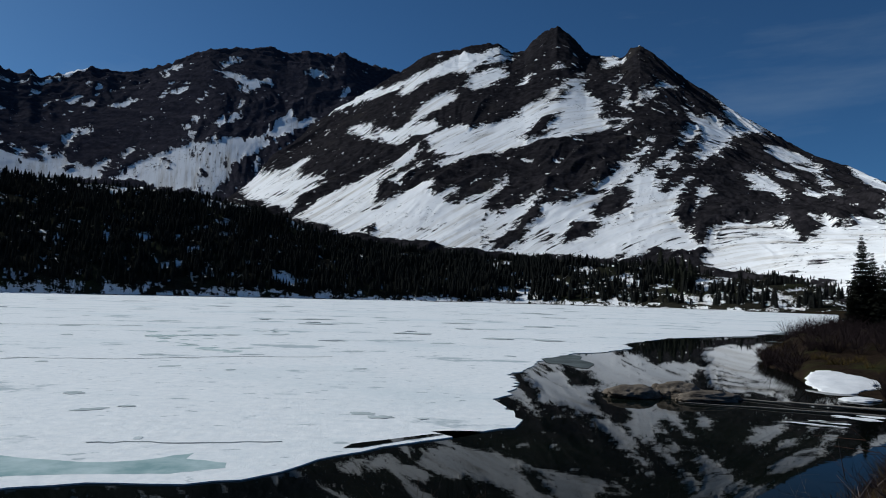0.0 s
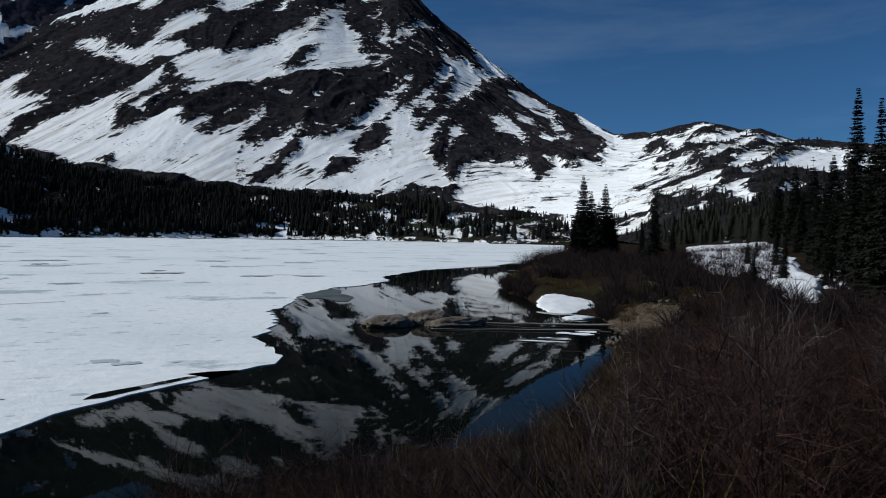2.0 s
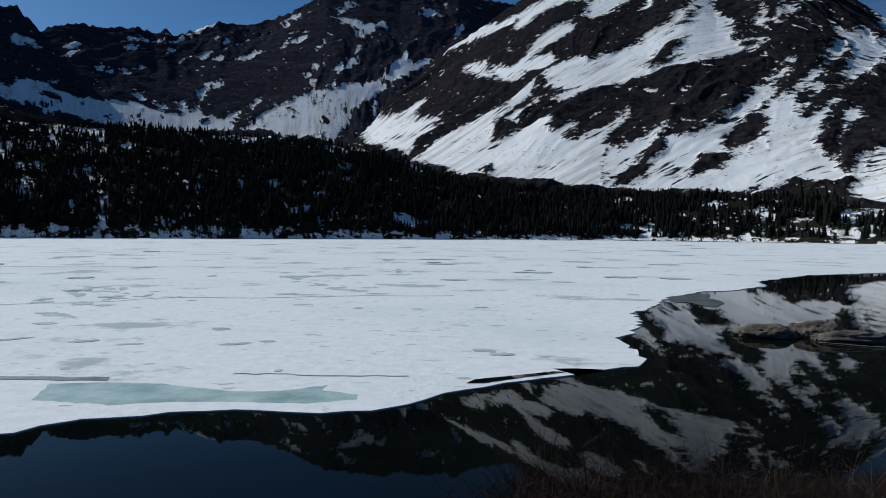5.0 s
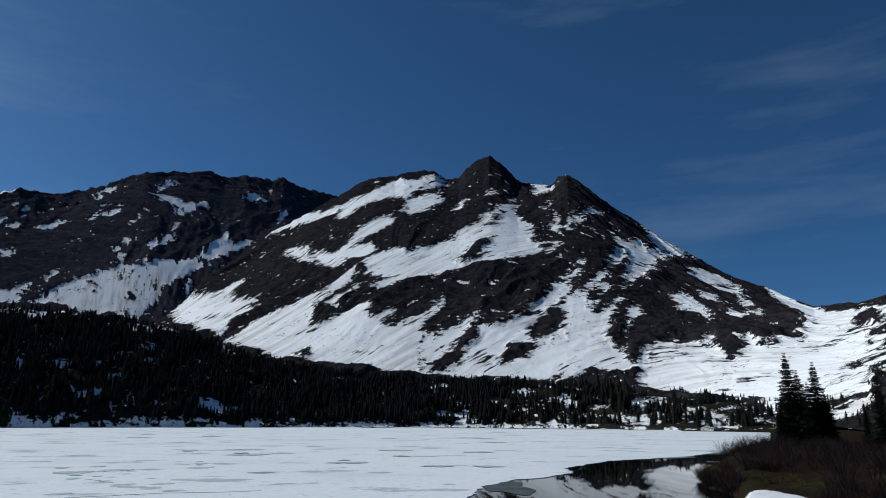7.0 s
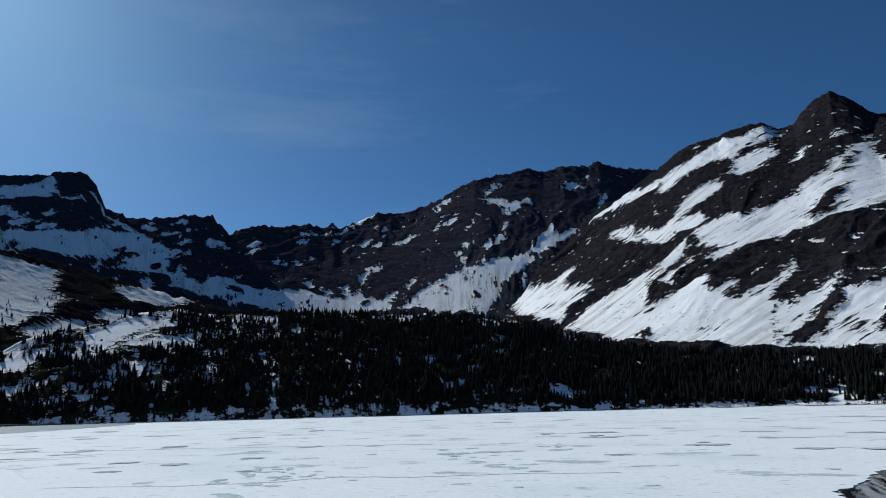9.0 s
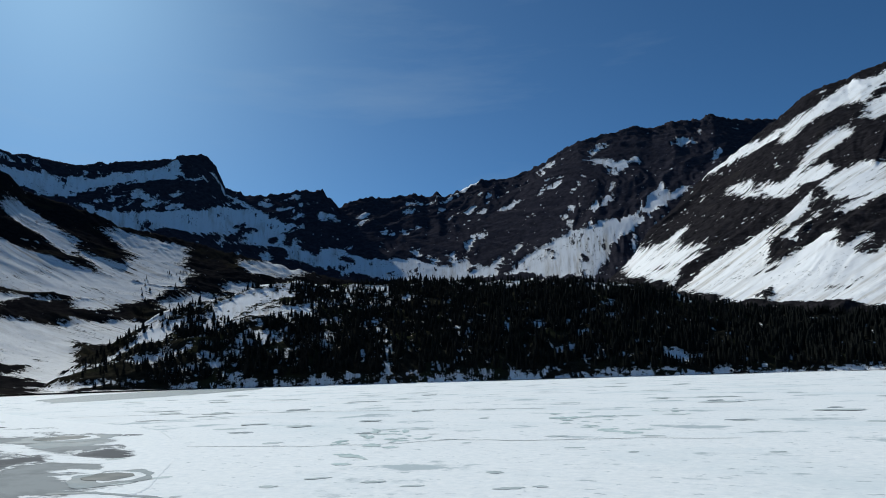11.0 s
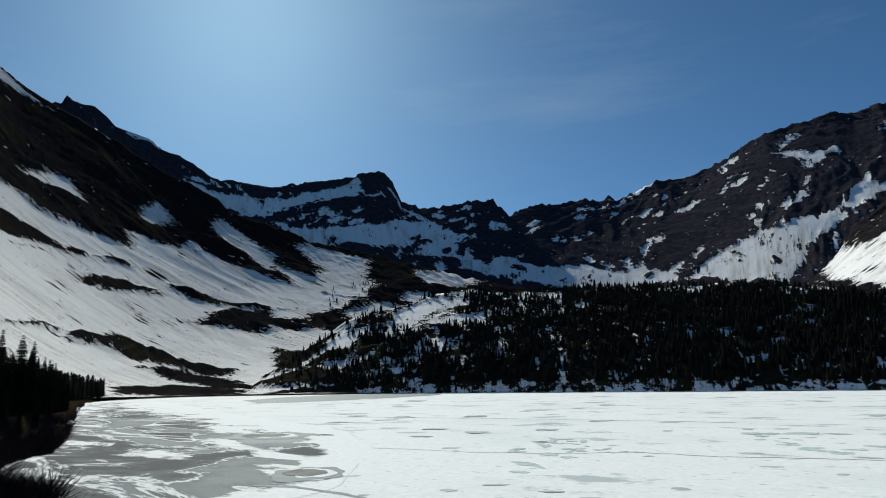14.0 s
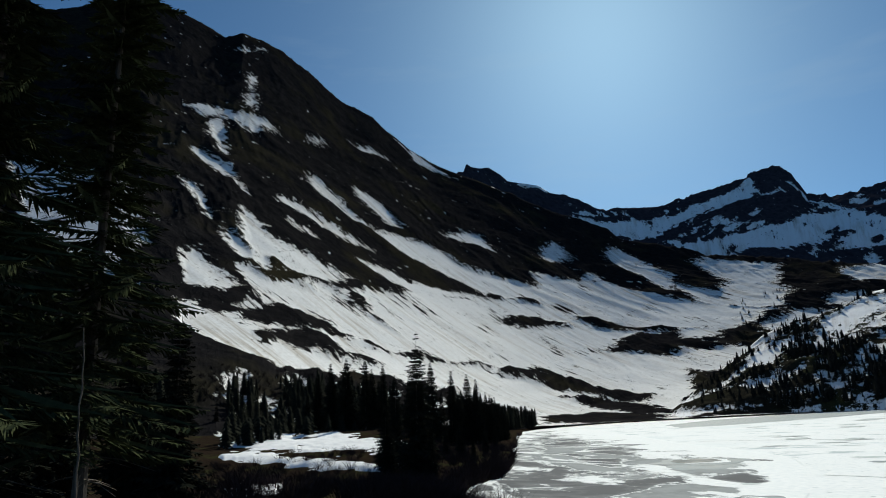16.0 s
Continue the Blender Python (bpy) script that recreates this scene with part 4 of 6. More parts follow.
for lo, hi, vlo, vhi, n, wide in ((-37, 62, -0.02, 0.02, 90, 0.8), (-37, -4, 0.05, 0.95, 130, 0.9), (42, 54, 0.05, 1.0, 70, 1.1), (8, 44, 0.84, 0.99, 44, 0.9), (36, 46, 0.1, 0.85, 26, 0.6), (12, 40, 0.08, 0.8, 14, 0.4)):
    for _ in range(n):
        cb, cv, w, h = hill_rng.uniform(lo, hi), hill_rng.uniform(vlo, vhi), wide * hill_rng.uniform(0.4, 1.2), hill_rng.uniform(0.012, 0.045) * (0.35 if vlo < 0 else 1)
        snow(F_MARKS, (cb - w, cv), (cb - w * 0.3, cv + h), (cb + w * 0.6, cv + h * 0.8), (cb + w, cv), (cb + w * 0.3, cv - h * 0.7), (cb - w * 0.5, cv - h))
# the hill runs out to the left in open snow with dark strips of heath
snow(F_MARKS, (66.0, -0.1), (66.0, 1.1), (55.0, 1.1), (52.6, 1.02), (54.0, 0.84), (51.0, 0.72), (53.6, 0.6), (54.4, 0.3), (56.2, 0.2), (57.5, -0.1))
snow(F_MARKS, (51.0, 0.66), (49.6, 0.86), (47.2, 0.9), (45.6, 0.82), (47.4, 0.72), (49.0, 0.56))
snow(F_MARKS, (46.6, 0.98), (44.0, 1.02), (41.6, 1.0), (43.0, 0.93), (45.2, 0.9))
bare(F_MARKS, (58.0, 0.5), (55.8, 0.62), (53.0, 0.5), (54.4, 0.4), (56.6, 0.42))
bare(F_MARKS, (60.2, 0.8), (57.5, 0.98), (55.2, 0.9), (56.4, 0.72), (58.6, 0.62))
bare(F_MARKS, (62.0, 0.42), (59.4, 0.56), (56.3, 0.3), (53.8, 0.13), (50.5, 0.08), (50.5, 0.03), (56.3, 0.08), (60.0, 0.2))
bare(F_MARKS, (61.0, 0.02), (57.0, 0.05), (53.0, 0.03), (53.0, -0.1), (61.0, -0.1))
wooded_hill = Slope("wooded_hill", F_CREST, F_FOOT, 0.8, 0.14, 70, F_MARKS, HEATH, rough=4, jag=3, fleck=0.63, size=30, seed=4)
tagged(wooded_hill.ob, "low dark heath hill above the far lake shore", "hill", kind="structure")
# ---- ground and lake ----
LAKE_FAR = [(90, 95), (78, 110), (74.5, 190), (72, 330), (65, 450), (55, 470), (41, 430), (30, 420), (20, 435), (8, 450), (0, 448), (-8, 440), (-16, 410), (-22, 370), (-27, 330), (-29.4, 178), (-30.1, 139), (-28.3, 92.3), (-26.2, 66.1), (-24.9, 55.2), (-25.5, 49.2), (-27.1, 43.7), (-28.3, 37.8)]
LAKE_NEAR = [(95, 60), (79.6, 39), (78, 34), (74, 28), (70, 20), (60, 11), (40, 9), (0, 8.6), (-8, 9.3), (-16, 11), (-22, 12), (-27.5, 13.3), (-31, 16), (-33.5, 20), (-35, 25), (-36, 30)]


def far_shore(b):
    """Distance of the far shore; the spit on the right closes the bay."""
    left = column([(95, 40), (79.2, 39), (77.3, 47.5), (75.4, 52), (74.6, 60), (74.2, 80), (74.0, 110), (73.8, 160), (73.0, 265), (70.5, 364), (68, 420), (63, 455), (55, 470), (41, 430), (30, 420), (20, 435), (8, 450), (0, 448), (-8, 440), (-16, 410), (-22, 370), (-24.5, 350)], 1, b)
    bay = column([(-24.6, 52), (-25.5, 48), (-27.1, 43.7), (-28.3, 38), (-32.5, 35), (-34.7, 31.5), (-36, 31)], 1, b)
    return np.where(b > -24.6, left, bay)


def in_lake(b, r):
    """Metres into the lake along the bearing; negative on land."""
    near = column(LAKE_NEAR, 1, b)
    main = np.minimum(r - near, far_shore(b) - r)
    # the open lake goes on behind the spit
    tip = column([(-24.6, 56), (-26.2, 66), (-28.3, 92), (-30.1, 139), (-31, 170)], 1, b)
    behind = np.minimum(r - tip, column([(-22, 370), (-31, 320)], 1, b) - r)
    side = np.where((b < -24.6) & (b > -31), behind, -999)
    return np.where((b > 95) | (b < -36), -99, np.maximum(main, side))


def land_height(b, r):
    x, y = -r * np.sin(np.radians(b)), r * np.cos(np.radians(b))
    into = in_lake(b, r)
    near = column(LAKE_NEAR, 1, np.clip(b, -36, 95))
    onshore = np.clip(-into, 0, None)
    bank = 2.35 * np.clip((near - r) / (near * 0.75), 0, 1) ** 0.9
    away = np.clip(np.minimum(r - near, onshore) * 0.10, 0, np.where(b > 60, 0.8, 1.6))
    behind_shore = np.clip((b - 79) / 5, 0, 1) * np.clip((r - 46) * 0.06, 0, 3.0)
    z = np.where(r < near, bank, away) + 0.05 + behind_shore
    plateau = 2.35 - 1.3 * np.clip((r - 5) / 22, 0, 1) + np.clip((r - 60) * 0.008, 0, 1.0) + np.where(b < 0, np.clip((r - 50) * 0.05, 0, 2.0), behind_shore)
    aside = np.maximum(np.clip((-36 - b) / 9, 0, 1), np.clip((b - 95) / 12, 0, 1))
    z = z * (1 - aside) + plateau * aside
    bump = (fbm(x / 4.0, y / 4.0, 4, 60) - 0.5) * 0.5 * np.clip(onshore / 3, 0, 1) * np.clip((r - 1) / 4, 0, 1)
    return np.where(into > 0, -0.15 - np.clip(into * 0.2, 0, 2.5), z + bump)


gb = np.radians(np.linspace(-180, 180, 721))[:, None]
gr = np.concatenate([[0.0], np.geomspace(0.6, 4700, 230)])[None, :]
GB, GR = np.degrees(gb) + 0 * gr, gr + 0 * gb
gz = land_height(GB, GR)
ground = grid_mesh("ground", -GR * np.sin(gb), GR * np.cos(gb), gz, SOIL)
tagged(ground, "brown soil and dead grass of the lake bank", "ground", kind="structure")


def flat_sheet(name, outline, z, material, thick=0.0):
    bm = bmesh.new()
    ring = [bm.verts.new((x, y, z)) for x, y in outline]
    bm.faces.new(ring)
    bmesh.ops.triangulate(bm, faces=bm.faces[:])
    if thick:
        out = bmesh.ops.extrude_face_region(bm, geom=bm.faces[:])
        for v in out["geom"]:
            if isinstance(v, bmesh.types.BMVert):
                v.co.z -= thick
    bmesh.ops.recalc_face_normals(bm, faces=bm.faces[:])
    me = bpy.data.meshes.new(name)
    bm.to_mesh(me)
    bm.free()
    me.materials.append(material)
    return new(name, me)


def polar(b, r):
    return -r * math.sin(math.radians(b)), r * math.cos(math.radians(b))


def ragged(points, step, amount, seed):
    """A closed outline with more corners and uneven edges."""
    out, pts = [], [polar(*p) for p in points]
    rng = random.Random(seed)
    for (ax, ay), (bx, by) in zip(pts, pts[1:] + pts[:1]):
        d = math.hypot(bx - ax, by - ay)
        n = max(1, min(60, int(d / step)))
        for k in range(n):
            f = k / n
            a = amount * min(1.0, d / 4)
            out.append((ax + (bx - ax) * f + rng.uniform(-a, a), ay + (by - ay) * f + rng.uniform(-a, a)))
    return out


water = flat_sheet("lake_water", [polar(b, 500) for b in np.arange(-60, 120, 3)] + [polar(118, 5), polar(-60, 5)], 0.0, WATER)
tagged(water, "still black lake water mirroring the mountains", "water", kind="structure")
ICE_EDGE = [(79.2, 38.8), (77.6, 34.5), (73.5, 29), (70, 24), (60, 17), (46, 16), (32.1, 16.2), (25, 15.7), (19.9, 15.2), (15.7, 15.3), (13.1, 15.8), (10, 16.9), (6.4, 17.7),
            (2.7, 18.6), (-1, 19.6), (0.8, 20.3), (-3.3, 20.6), (-6.1, 21.4), (-6.6, 22.7), (-5.9, 24.3), (-4.1, 27), (-5.6, 28.4), (-6.3, 32.2), (-5.6, 36.1),
            (-7.2, 38.7), (-8.3, 45.4), (-10.6, 50.9), (-12.9, 53), (-15.5, 58.9), (-14.9, 64.4), (-18.1, 77.1), (-21, 83.1), (-24.3, 92.3), (-29.9, 143)]
ICE_FAR = [(-30, 330), (-22, 378), (-8, 448), (0, 456), (20, 443), (30, 428), (41, 438), (55, 478), (63, 466), (68, 432), (70.9, 374), (73.4, 272), (74.2, 164), (74.4, 112), (74.6, 82), (75.0, 61), (75.8, 53), (77.6, 48.3)]
ice = flat_sheet("lake_ice", ragged(ICE_EDGE + ICE_FAR, 0.5, 0.24, 4), 0.032, ICE, 0.06)
tagged(ice, "white rotting ice sheet covering the lake", "ice", kind="structure")

# ---- far trees ----
def far_tree_template(tiers=5, points=10, notch=0.72, seed=0):
    """Stacked ragged skirts of boughs."""
    g = random.Random(seed)
    verts, faces = [], []
    for k in range(tiers):
        f = k / tiers
        top, low, wide = 1.0 - f * 0.86, 1.0 - (f + 1.75 / tiers) * 0.86, 0.05 + (f + 1 / tiers) * 0.15
        o = len(verts)
        verts.append((0, 0, top))
        for j in range(points):
            a = math.tau * j / points + k * 1.3
            w = wide * (1.0 if j % 2 else notch) * (g.uniform(0.7, 1.25) if seed else 1.0)
            verts.append((w * math.cos(a), w * math.sin(a), max(0.02, low) + (0 if j % 2 else 0.05)))
        faces += [(o, o + 1 + j, o + 1 + (j + 1) % points) for j in range(points)]
    return np.array(verts), np.array(faces)


def forest(name, x, y, z, heights, seed, near=False):
    tv, tf = far_tree_template(11, 14, 0.3, seed) if near else far_tree_template()
    rng = np.random.RandomState(seed)
    n = len(x)
    a = rng.rand(n) * math.tau
    wide = heights * (0.9 + 0.9 * rng.rand(n))
    vx = x[:, None] + wide[:, None] * (tv[None, :, 0] * np.cos(a)[:, None] - tv[None, :, 1] * np.sin(a)[:, None])
    vy = y[:, None] + wide[:, None] * (tv[None, :, 0] * np.sin(a)[:, None] + tv[None, :, 1] * np.cos(a)[:, None])
    vz = z[:, None] + heights[:, None] * tv[None, :, 2] - 0.3
    faces = (tf[None] + (np.arange(n) * len(tv))[:, None, None]).reshape(-1, 3)
    me = bpy.data.meshes.new(name)
    v = np.stack([vx, vy, vz], -1).reshape(-1, 3)
    me.vertices.add(len(v))
    me.vertices.foreach_set("co", v.ravel())
    me.loops.add(faces.size)
    me.loops.foreach_set("vertex_index", faces.ravel().astype(np.int32))
    me.polygons.add(len(faces))
    me.polygons.foreach_set("loop_start", (np.arange(len(faces)) * 3).astype(np.int32))
    me.update()
    me.materials.append(NEEDLES if near else FAR_NEEDLES_SHADED)
    return new(name, me)


rng = np.random.RandomState(8)


def scatter(slope, lo, hi, vlo, vhi, count, seed, patch=0.36, bare_only=None):
    g = np.random.RandomState(seed)
    b, v = g.uniform(lo, hi, count), g.uniform(vlo, vhi, count)
    keep = fbm(b / 2.5, v * 5, 4, 77 + seed) > patch
    if bare_only is not None:
        keep &= slope.white(b, v) < bare_only
    return b[keep], v[keep]


fb, fv = scatter(wooded_hill, -9, 44, 0.03, 1.0, 9600, 1, 0.31, 1.5)
hill_forest = forest("fir_forest", *wooded_hill.place(fb, fv), rng.uniform(3.5, 7.5, len(fb)), 1)
tagged(hill_forest, "dense dark subalpine fir forest on the hill", "forest", kind="stuff")
fb, fv = scatter(wooded_hill, -37, -7, 0.05, 1.0, 2600, 6, 0.42, 0.5)
shore_forest = forest("fir_wood", *wooded_hill.place(fb, fv), rng.uniform(3.0, 7.5, len(fb)), 6)
tagged(shore_forest, "open dark fir wood over snow along the shore", "forest", kind="stuff")
fb, fv = scatter(left_side, 74.4, 104, 0.0, 0.12, 1900, 7, 0.46, 5.0)
left_wood = forest("shore_firs", *left_side.place(fb, fv), rng.uniform(1.5, 6.0, len(fb)), 7, True)
tagged(left_wood, "dark firs at the foot of the mountainside", "forest", kind="stuff")
fb, fv = scatter(left_side, 72.2, 76, 0.0, 0.06, 170, 17, 0.0)
point_wood = forest("point_firs", *left_side.place(fb, fv), rng.uniform(3.0, 8.0, len(fb)), 17, True)
tagged(point_wood, "dark firs on the point by the shore", "forest", kind="stuff")
fb, fv = scatter(wooded_hill, 43, 60, 0.03, 1.0, 1900, 2, 0.42, 0.8)
keep = np.random.RandomState(21).rand(len(fb)) < np.clip((60.5 - fb) / 9, 0, 1)
fb, fv = fb[keep], fv[keep]
edge_rng = np.random.RandomState(33)
eb, ev = edge_rng.uniform(50, 59.5, 150), edge_rng.uniform(0.45, 0.98, 150)
keep = fbm(eb / 1.2, ev * 9, 3, 35) > 0.5
fb, fv = np.concatenate([fb, eb[keep]]), np.concatenate([fv, ev[keep]])
thin_forest = forest("fir_grove", *wooded_hill.place(fb, fv), rng.uniform(3.5, 8.5, len(fb)) * np.interp(fb, [50, 59], [1.0, 0.6]), 2)
tagged(thin_forest, "scattered dark firs thinning out over snow", "forest", kind="stuff")
stand_rng = np.random.RandomState(51)
fb, fv = stand_rng.normal(-19.0, 0.75, 46), stand_rng.uniform(0.3, 0.95, 46)
tall_stand = forest("fir_stand", *wooded_hill.place(fb, fv), stand_rng.uniform(7, 14, 46), 8, True)
tagged(tall_stand, "stand of taller dark firs above the shore wood", "forest", kind="stuff")
fb, fv = scatter(main_peak, -34, -17, 0.0, 0.12, 520, 9, 0.5)
apron_firs = forest("apron_firs", *main_peak.place(fb, fv), stand_rng.uniform(2.0, 5.0, len(fb)), 9, True)
tagged(apron_firs, "small dark firs scattered over the snow apron", "forest", kind="stuff")
fb, fv = scatter(left_side, 34, 56, 0.35, 0.8, 800, 3, 0.5)
bench_forest = forest("bench_grove", *left_side.place(fb, fv), rng.uniform(2.5, 6.0, len(fb)), 3)
tagged(bench_forest, "small dark firs on the snowy bench", "forest", kind="stuff")
fb, fv = scatter(main_peak, -58, -33.5, 0.02, 0.97, 4600, 4, 0.36, -0.5)
scrub = forest("scrub_firs", *main_peak.place(fb, fv), rng.uniform(1.2, 3.4, len(fb)), 4, True)
tagged(scrub, "low dark scrub firs between the snow bands", "forest", kind="stuff")
fb, fv = scatter(main_peak, -64, -38.5, 0.0, 0.11, 620, 5, 0.2, -1.0)
belt = forest("fir_belt", *main_peak.place(fb, fv), rng.uniform(3.0, 6.0, len(fb)), 5, True)
tagged(belt, "belt of dark firs at the foot of the hill", "forest", kind="stuff")


# old snow along the far waterline
wb, wr = np.arange(-24.0, 70.0, 0.12)[:, None], np.linspace(-5, 9, 16)[None, :]
WB = wb + 0 * wr
WR = far_shore(WB) + wr
wx, wy = -WR * np.sin(np.radians(WB)), WR * np.cos(np.radians(WB))
wz = np.maximum(land_height(WB, WR), 0.0) + 1.7 * (fbm(wx / 16, wy / 16, 5, 141) - 0.44) * np.clip(1 - np.abs(wr - 2) / 7.5, 0, 1) + 0.05
shore_snow = grid_mesh("shore_snow", wx, wy, wz, SNOW)
tagged(shore_snow, "old snow lying in lumps along the far shore", "snow", kind="structure")

# ---- conifers near at hand ----
def part(name, verts, faces, material, parent, label=""):
    ob = link_mesh(name, verts, faces, material, parent)
    if label:
        tagged(ob, label)
    return ob


def tube(verts, faces, points, radii, sides=5):
    """A tapered round rod along a line of points."""
    for k, (p, rad) in enumerate(zip(points, radii)):
        p = Vector(p)
        d = (Vector(points[min(k + 1, len(points) - 1)]) - Vector(points[max(k - 1, 0)])).normalized()
        u = d.orthogonal().normalized()
        w = d.cross(u)
        for j in range(sides):
            a = math.tau * j / sides
            verts.append(tuple(p + (u * math.cos(a) + w * math.sin(a)) * rad))
        if k:
            o = len(verts) - 2 * sides
            faces += [(o + j, o + (j + 1) % sides, o + sides + (j + 1) % sides, o + sides + j) for j in range(sides)]


def conifer(height, spread, whorls, seed, bare_to=0.06, thin=1.0, detail=6, dead_top=0.0):
    """A fir: tapered trunk, and drooping boughs set with needle sprays. Returns the parent object."""
    g = random.Random(seed)
    tree = new("fir_tree")
    tv, tf = [], []
    lean = (g.uniform(-0.02, 0.02) * height, g.uniform(-0.02, 0.02) * height)
    girth = height * 0.0062 + 0.02
    axis = lambda f: Vector((lean[0] * f * f, lean[1] * f * f, height * f))
    tube(tv, tf, [axis(f) for f in (-0.02, 0.0, 0.15, 0.3, 0.5, 0.7, 0.85, 1.0)], [girth * k for k in (1.5, 1.25, 1.0, 0.85, 0.62, 0.4, 0.2, 0.05)], 8)
    for _ in range(int(10 * bare_to * 10)):
        f = g.uniform(0.04, max(bare_to, 0.05))
        a, ln = g.uniform(0, math.tau), spread * g.uniform(0.2, 0.6)
        o = axis(f)
        tip = o + Vector((math.cos(a) * ln, math.sin(a) * ln, -0.25 * ln))
        tube(tv, tf, [o, (o + tip) / 2 + Vector((0, 0, 0.05 * ln)), tip], [0.018, 0.012, 0.004], 3)
    trunk = part("trunk", tv, tf, BARK, tree, "grey-brown bark")
    cv, cf = [], []
    for k in range(whorls):
        f = bare_to + (1 - bare_to) * ((k + g.random()) / whorls)
        if dead_top and f > 1 - dead_top and g.random() < 0.75:
            continue
        reach = spread * ((1 - f) ** 0.8 * 0.93 + 0.045) * g.uniform(0.6, 1.15)
        n = g.randint(4, 6) if f < 0.9 else 3
        turn = g.uniform(0, math.tau)
        for j in range(n):
            if g.random() > thin:
                continue
            a = turn + math.tau * j / n + g.uniform(-0.35, 0.35)
            ln = reach * g.uniform(0.7, 1.15)
            drop = (0.45 - 0.5 * f) * g.uniform(0.6, 1.4)
            out, side = Vector((math.cos(a), math.sin(a), 0)), Vector((-math.sin(a), math.cos(a), 0))
            base = axis(f)
            wide = ln * 0.4 + 0.1
            spray = max(0.035, min(0.1, ln * 0.055)) if detail < 12 else 0.03
            wide *= 1.0 if detail < 12 else 0.62
            for i in range(detail):
                f0 = (i + g.random() * 0.8) / detail
                c0 = base + out * ln * f0 + Vector((0, 0, -drop * ln * f0 * (1.35 - 0.6 * f0)))
                w = wide * math.sin(math.pi * min(0.95, f0 * 0.75 + 0.2)) * g.uniform(0.45, 1.2)
                for sg in (1, -1, 0):
                    aim = (side * sg * g.uniform(0.6, 1.0) + out * g.uniform(0.35, 0.8) + Vector((0, 0, g.uniform(-0.55, -0.05)))) if sg else (out * 0.5 + Vector((0, 0, -g.uniform(0.5, 1.0))))
                    aim = aim.normalized() * w * (1.0 if sg else 0.6)
                    flat = aim.cross(Vector((g.uniform(-0.4, 0.4), g.uniform(-0.4, 0.4), 1))).normalized() * spray * g.uniform(0.7, 1.5)
                    if not sg:
                        flat = Vector((0, 0, 1)).cross(aim + side * 0.1).normalized() * spray * 1.4
                    o = len(cv)
                    cv.extend([tuple(c0), tuple(c0 + aim * 0.45 + flat), tuple(c0 + aim), tuple(c0 + aim * 0.35 - flat)])
                    cf.extend([(o, o + 1, o + 2), (o, o + 2, o + 3)])
            # the bough's own tip
            end = base + out * ln * 1.04 + Vector((0, 0, -drop * ln * 0.75))
            o = len(cv)
            cv.extend([tuple(base), tuple(base.lerp(end, 0.55) + side * spray + Vector((0, 0, -0.1 * drop * ln))), tuple(end), tuple(base.lerp(end, 0.55) - side * spray + Vector((0, 0, -0.1 * drop * ln)))])
            cf.extend([(o, o + 1, o + 2), (o, o + 2, o + 3)])
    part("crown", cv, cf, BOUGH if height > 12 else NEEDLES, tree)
    if bare_to >= 0.2:
        for _ in range(12):
            zb, a, reach = height * g.uniform(0.05, 0.34), g.uniform(0, math.tau), spread * g.uniform(0.25, 0.6)
            root = Vector((0, 0, zb))
            mid = root + Vector((math.cos(a) * reach * 0.5, math.sin(a) * reach * 0.5, -0.04 * reach))
            end = root + Vector((math.cos(a + 0.2) * reach, math.sin(a + 0.2) * reach, -0.16 * reach))
            bv, bf = [], []
            tube(bv, bf, [root, mid, end], [height * 0.001, height * 0.0007, height * 0.0003], 4)
            part("dead_branch", bv, bf, BARK, trunk, "bare grey dead branch")
    return tree


def stand_at(b, r, sink=0.05):
    x, y = polar(b, r)
    return x, y, float(land_height(np.array([float(b)]), np.array([float(r)]))[0]) - sink


KINDS = {
    "pointed": (conifer(7.5, 1.8, 84, 21, detail=8), "pointed dark subalpine fir on the brushy spit", 7.5),
    "slim": (conifer(6.0, 1.1, 70, 22, detail=7), "slim dark young fir standing in brush", 6.0),
    "ragged": (conifer(9.0, 1.8, 78, 23, 0.05, 0.9, 8, 0.12), "ragged dark fir with a thin dead top", 9.0),
    "tall": (conifer(11.5, 1.4, 84, 24, 0.2, 0.85, 7), "tall narrow fir with a bare pale lower trunk", 11.5),
    "big": (conifer(17.0, 2.7, 80, 25, 0.14, 0.76, 26), "big dark spruce with long drooping boughs", 17.0),
}
placed = set()


def plant(kind, b, r, height, turn=0.0, group="firs on the lake bank"):
    thing, label, own = KINDS[kind]
    x, y, z = stand_at(b, r)
    k = height / own
    m = pose(x, y, z, 0, 0, turn)
    if kind in placed:
        ob = copy_thing(thing, m)
        ob.scale = (k, k, k)
    else:
        placed.add(kind)
        ob = thing
        ob.matrix_basis = m @ Matrix.Diagonal((k, k, k, 1))
    return tagged(ob, label, "tree", group)


